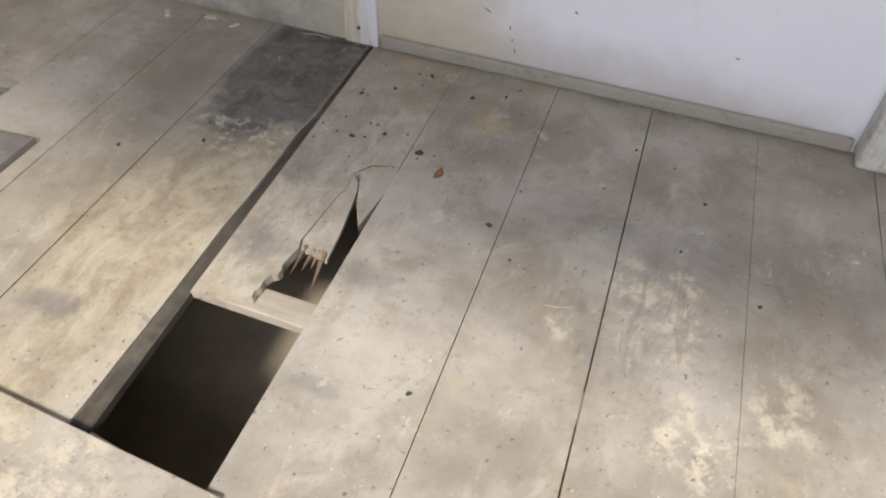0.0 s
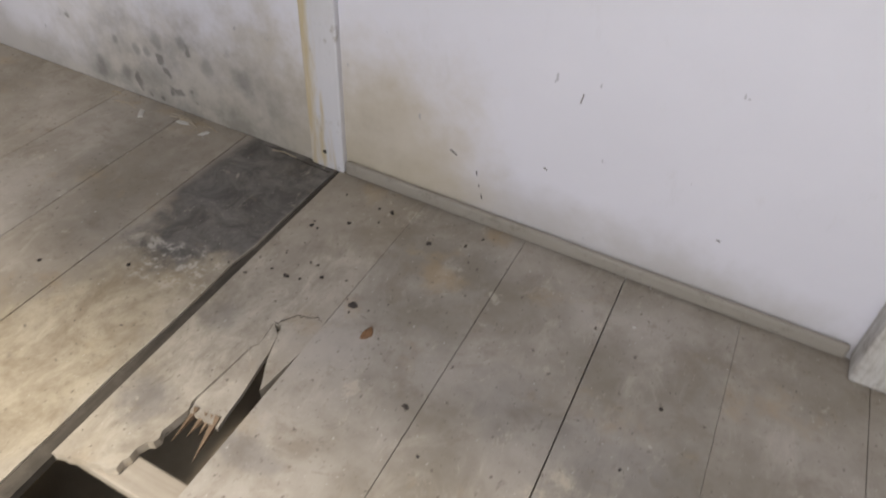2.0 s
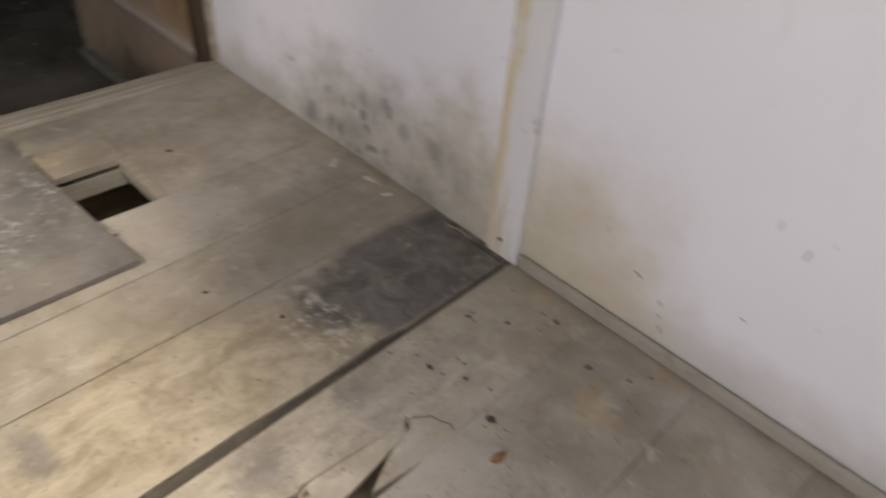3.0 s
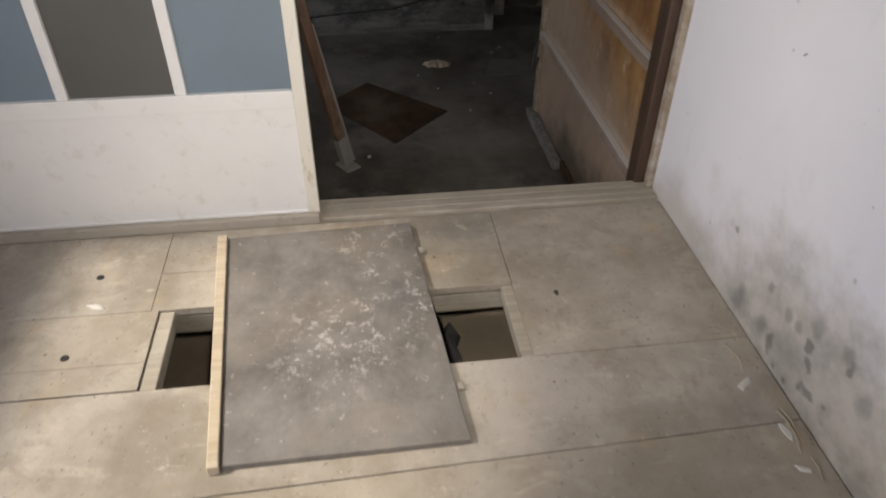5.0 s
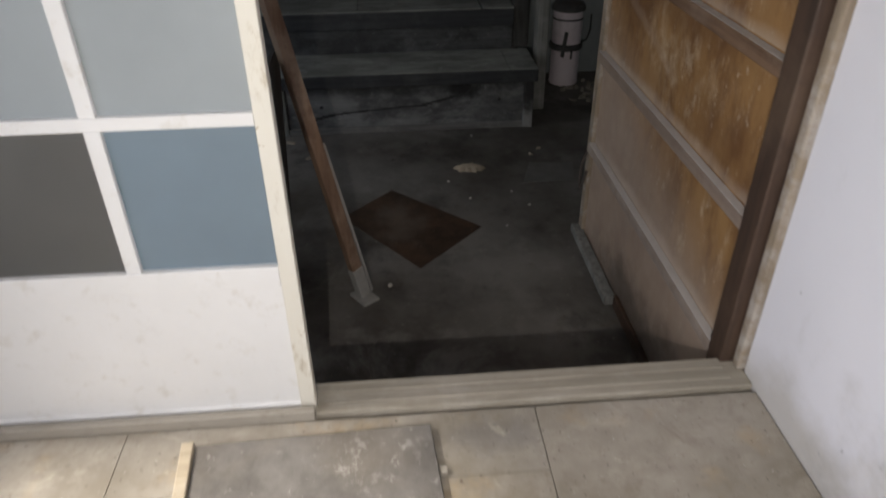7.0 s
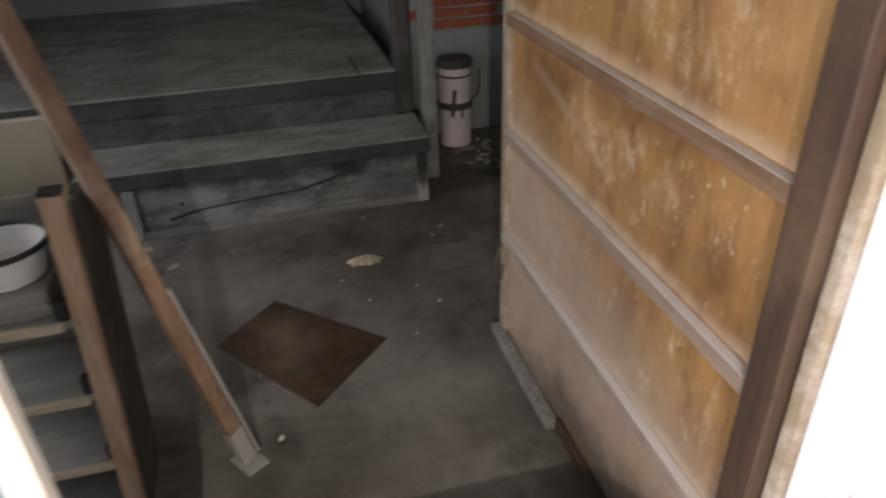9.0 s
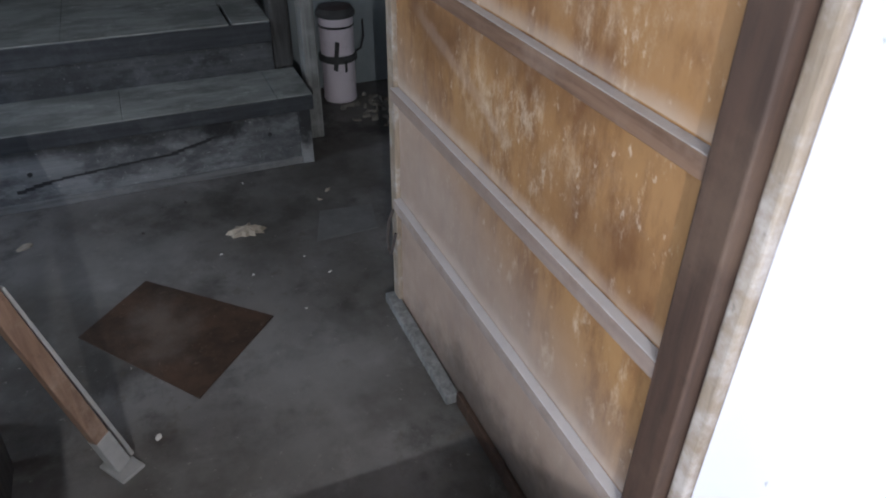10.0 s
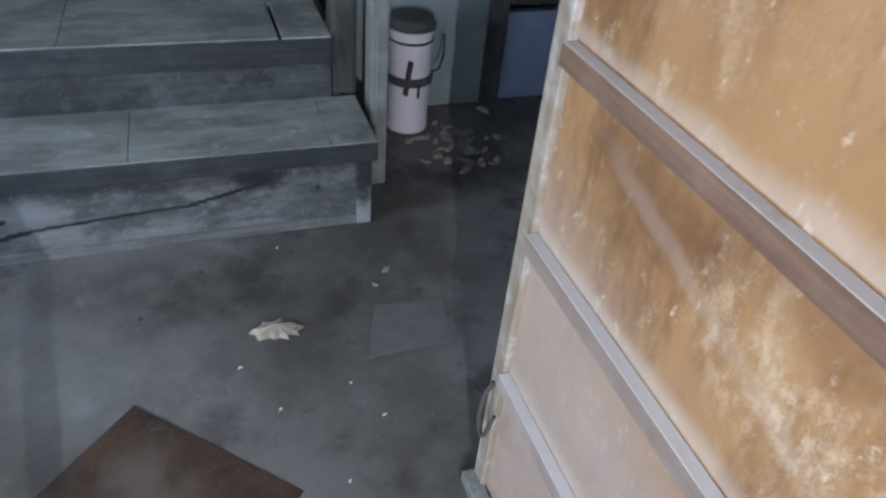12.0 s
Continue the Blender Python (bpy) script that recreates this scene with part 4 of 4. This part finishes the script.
bmesh.ops.transform(bm, matrix=pose(FOOT.x, FOOT.y, GROUND, 0, 0, 35), verts=bm.verts)
part("foot_plate", bm, M_SHOE, pole, "grey metal foot plate")

rack = empty("wooden_rack", "narrow wooden rack of pale shelves with reddish posts", "rack")
for x, y, top in ((-3.5, 0.76, 0.63), (-3.5, 0.3, 0.63), (-3.8, 0.74, 0.5), (-3.8, 0.3, 0.5)):
    post = part("post", beam((x, y - 0.035, GROUND), (x, y + 0.027, top), 0.04, 0.05, 0.003), M_RACKPOST, rack, "pale reddish post")
    part("post_cap", box((x - 0.021, y + 0.002, top), (x + 0.021, y + 0.052, top + 0.012), 0.002), M_BLACK, post, "black post cap")
side_panel = bmesh.new()
for x in (-3.79, -3.522):
    for y, z in ((0.738, GROUND + 0.01), (0.802, 0.58), (0.814, 0.58), (0.752, GROUND + 0.01)):
        side_panel.verts.new((x, y, z))
side_panel.verts.ensure_lookup_table()
v = side_panel.verts
for q in ((0, 1, 2, 3), (4, 7, 6, 5), (0, 4, 5, 1), (1, 5, 6, 2), (2, 6, 7, 3), (3, 7, 4, 0)):
    side_panel.faces.new([v[n] for n in q])
part("side_panel", side_panel, M_DARK_Z, rack, "dark weathered side board")
for z in (-0.225, 0.02, 0.262):
    shelf = part("shelf", box((-3.79, 0.28, z), (-3.5, 0.735, z + 0.02), 0.002), M_SHELF, rack, "grey dusty shelf board")
    part("lip", box((-3.499, 0.28, z - 0.002), (-3.484, 0.715, z + 0.023), 0.002), M_PALEWOOD, shelf, "pale wooden front edge")
    part("bracket", box((-3.53, 0.702, z + 0.0235), (-3.5, 0.732, z + 0.075), 0.002), M_BLACK, shelf, "black bracket")
part("back_board", box((-3.832, 0.28, -0.45), (-3.822, 0.72, 0.5), 0.002), M_SHELF, rack)
tagged(link("pale_board", prism([(-4.0, 0.1), (-3.97, 0.1), (-3.97, 0.69), (-4.0, 0.69)], GROUND, 0.66, 0.003), M_PALEBOARD), "pale beige board standing on edge behind the rack", "board")
tagged(link("wooden_block", box((-3.74, 0.4, 0.2825), (-3.53, 0.69, 0.36), 0.004), M_SHELF), "grey weathered wooden block on the rack shelf", "block")
basin = empty("enamel_basin", "shallow white enamel basin with a black rim on the rack", "basin")
BC = (-3.64, 0.585, 0.3605)
part("body", lathe([(0.085, 0), (0.09, 0.004), (0.112, 0.08), (0.116, 0.092), (0.11, 0.092), (0.104, 0.075), (0.08, 0.03), (0.02, 0.026)], BC), M_BOWL, basin)
part("rim", ring(0.1165, 0.008, (BC[0], BC[1], BC[2] + 0.094)), M_BLACK, basin, "black rim")

# ---- litter ----
def litter(name, label, x, y, z, r, thick, material, seed, squash=0.6, turn=0.0, group=""):
    tagged(link(name, scrap(x, y, z, r, thick, seed, squash=squash, turn=turn), material), label, "debris", group)


Z = 0.0005
litter("wood_chip", "small orange-brown wood chip on the planks", -0.56, 1.61, Z, 0.026, 0.006, M_CHIP, 1, 0.45, 1.2)
for k, (x, y, r) in enumerate(((-0.64, 1.67, 0.018), (-0.59, 1.96, 0.014), (-0.9, 1.86, 0.01), (-0.74, 2.02, 0.012), (-0.38, 1.48, 0.013), (-0.38, 0.98, 0.01), (-0.5, 2.0, 0.008), (-0.82, 1.92, 0.008),
                               (-0.3, 1.39, 0.008), (0.1, 1.75, 0.008), (0.25, 1.46, 0.008), (-0.1, 1.9, 0.007), (-1.2, 1.5, 0.009), (-0.84, 1.67, 0.012), (-0.76, 1.71, 0.009), (-1.4, 1.4, 0.008))):
    litter("dirt_crumb", "small dark crumb of dirt on the planks", x, y, Z, r * 0.75, 0.003, M_DIRT, 20 + k, 0.7, k * 0.7, "crumbs on the planks")
for k, (x, y, r) in enumerate(((0.45, 1.68, 0.012), (0.39, 1.62, 0.006), (0.47, 1.72, 0.006), (-0.02, 1.95, 0.005), (-2.18, 0.36, 0.028), (-1.7, 2.03, 0.03), (-1.55, 2.06, 0.025), (-1.45, 2.05, 0.02))):
    litter("paint_flake", "white flake of paint on the planks", x, y, Z, r, 0.003, M_FLAKE, 50 + k, 0.4, 0.4 + k, "flakes on the planks")
rc = random.Random(31)
for k in range(32):
    x, y = rc.uniform(-1.0, -0.45), rc.uniform(1.58, 2.06)
    if k > 22:
        x, y = rc.uniform(-1.3, 0.35), rc.uniform(1.55, 2.0)
    litter("dirt_crumb", "small dark crumb of dirt on the planks", x, y, Z, rc.uniform(0.0025, 0.006), 0.0015, M_DIRT, 400 + k, rc.uniform(0.35, 0.8), rc.uniform(0, 3), "crumbs on the planks")
litter("dry_leaf", "thin curled dull brown leaf sliver on the planks", -0.16, 1.3, Z, 0.032, 0.004, M_TRIM, 70, 0.12, 0.3)
for x, y in ((-2.31, 0.34), (-1.99, 0.33)):
    bm = lathe([(0.011, 0), (0.011, 0.001)], (x, y, 0.0005), 14)
    part("knot_hole", bm, M_BLACK, floor, "dark round hole in a plank")
bm = scrap(-2.09, 1.65, Z, 0.014, 0.002, 77)
tagged(link("dirt_crumb", bm, M_DIRT), "small dark crumb of dirt on the planks", "debris", "crumbs on the planks")
tagged(link("crumpled_paper", scrap(-4.84, 1.635, GROUND, 0.09, 0.017, 83, 23, 0.55, 1.4), M_PAPER), "crumpled soiled paper scrap on the concrete", "paper")
tagged(link("stone", scrap(-2.38, 1.37, GROUND, 0.14, 0.045, 84, 14, 0.45, 0.15), M_STONE), "dark grey rounded stone on the ground under the hatch", "stone")
for k, (x, y, r, mat) in enumerate(((-3.75, 1.16, 0.022, M_FLAKE), (-5.3, 0.58, 0.05, M_PAPER), (-5.08, 0.72, 0.05, M_PAPER), (-5.21, 1.41, 0.02, M_DIRT), (-4.55, 1.83, 0.008, M_FLAKE), (-5.08, 2.08, 0.03, M_PAPER),
                                    (-5.9, 2.72, 0.06, M_PAPER), (-5.75, 2.8, 0.04, M_PAPER), (-6.05, 2.75, 0.07, M_PAPER), (-6.3, 2.95, 0.07, M_FLAKE), (-4.7, 1.5, 0.012, M_FLAKE), (-4.5, 1.6, 0.012, M_FLAKE), (-5.0, 1.2, 0.014, M_DIRT),
                                    (-4.4, 1.9, 0.012, M_FLAKE), (-5.3, 1.7, 0.012, M_FLAKE), (-5.0, 2.02, 0.02, M_PAPER), (-5.7, 2.62, 0.03, M_PAPER), (-4.2, 1.75, 0.01, M_FLAKE))):
    litter("scrap", "pale or dirty scrap lying on the concrete", x, y, GROUND, r * 0.8, 0.003, mat, 90 + k, 0.6, k * 1.1, "scraps on the concrete")

tagged(link("plastic_sheet", prism([(-4.89, 1.99), (-4.86, 2.24), (-4.65, 2.2), (-4.64, 1.91)], GROUND, GROUND + 0.002), M_FILM), "thin dusty grey sheet flat on the concrete", "sheet")


def ribbon(points, width, z0, z1, seed):
    """A thin jagged strip in the floor plane along points."""
    rn = random.Random(seed)
    fine = []
    for (xa, ya), (xb, yb) in zip(points, points[1:]):
        for k in range(4):
            fine.append((xa + (xb - xa) * k / 4 + rn.uniform(-0.005, 0.005), ya + (yb - ya) * k / 4 + rn.uniform(-0.004, 0.004)))
    fine.append(points[-1])
    left, right = [], []
    for k, (x, y) in enumerate(fine):
        (xa, ya), (xb, yb) = fine[max(k - 1, 0)], fine[min(k + 1, len(fine) - 1)]
        n = Vector((ya - yb, xb - xa)).normalized() * width / 2
        w = rn.uniform(0.3, 1.2)
        left.append((x - n.x * w, y - n.y * w))
        right.insert(0, (x + n.x * w, y + n.y * w))
    return prism(left + right, z0, z1)


part("crack", ribbon([(-0.672, 1.588), (-0.69, 1.597), (-0.715, 1.58), (-0.735, 1.578), (-0.752, 1.545), (-0.768, 1.53)], 0.002, 0.0004, 0.0012, 3), M_DIRT, floor, "dark splintered crack")
part("crack", ribbon([(-1.25, 2.1), (-1.15, 2.094), (-1.0, 2.085)], 0.006, 0.0004, 0.0012, 5), M_DIRT, floor)
rs = random.Random(11)
for k in range(9):
    x, y = rs.uniform(-1.95, -1.2), rs.uniform(2.04, 2.09)
    a = rs.uniform(-0.4, 0.4)
    ln = rs.uniform(0.04, 0.12)
    tagged(link("straw", tube([(x, y, 0.003), (x + ln / 2 * math.cos(a), y + 0.004 + ln / 2 * math.sin(a) * 0.3, 0.006), (x + ln * math.cos(a), y + ln * math.sin(a) * 0.3, 0.003)], 0.0018, 6), M_PALEWOOD),
           "thin pale straw lying along the wall", "debris", "straws along the wall")
bm = lathe([(0.006, 0), (0.006, 0.003), (0.003, 0.005)], (0, 0, 0), 10)
bmesh.ops.transform(bm, matrix=pose(-1.02, 2.1, 0.06, 90, 0, 0), verts=bm.verts)
part("nail", bm, M_DIRT, bpy.data.objects["wall_post_1"], "dark nail head")

for k, (xa, za, xb, zb) in enumerate(((-0.54, 0.16, -0.537, 0.148), (-0.53, 0.12, -0.528, 0.112), (-0.52, 0.09, -0.517, 0.075), (-0.3, 0.44, -0.296, 0.465), (-0.62, 0.2, -0.6, 0.19), (-0.36, 0.24, -0.35, 0.236), (0.08, 0.2, 0.09, 0.198), (-2.02, 0.72, -2.01, 0.73), (-2.1, 1.1, -2.09, 1.1))):
    part("scratch", beam((xa, 2.1195, za), (xb, 2.1195, zb), 0.0018, 0.0025, 0.0), M_DIRT, bpy.data.objects["wall_north"])

rubble = bmesh.new()
rr = random.Random(21)
for k in range(46):
    x, y = rr.gauss(-5.98, 0.13), rr.gauss(2.68, 0.09)
    piece = scrap(x, y, GROUND, rr.uniform(0.012, 0.04), rr.uniform(0.006, 0.02), 300 + k, 7, rr.uniform(0.5, 0.9), rr.uniform(0, 3))
    tmp = bpy.data.meshes.new("piece")
    piece.to_mesh(tmp)
    piece.free()
    rubble.from_mesh(tmp)
    bpy.data.meshes.remove(tmp)
tagged(link("rubble", rubble, M_RUBBLE), "small heap of pale crumbled plaster on the concrete", "rubble", kind="stuff")
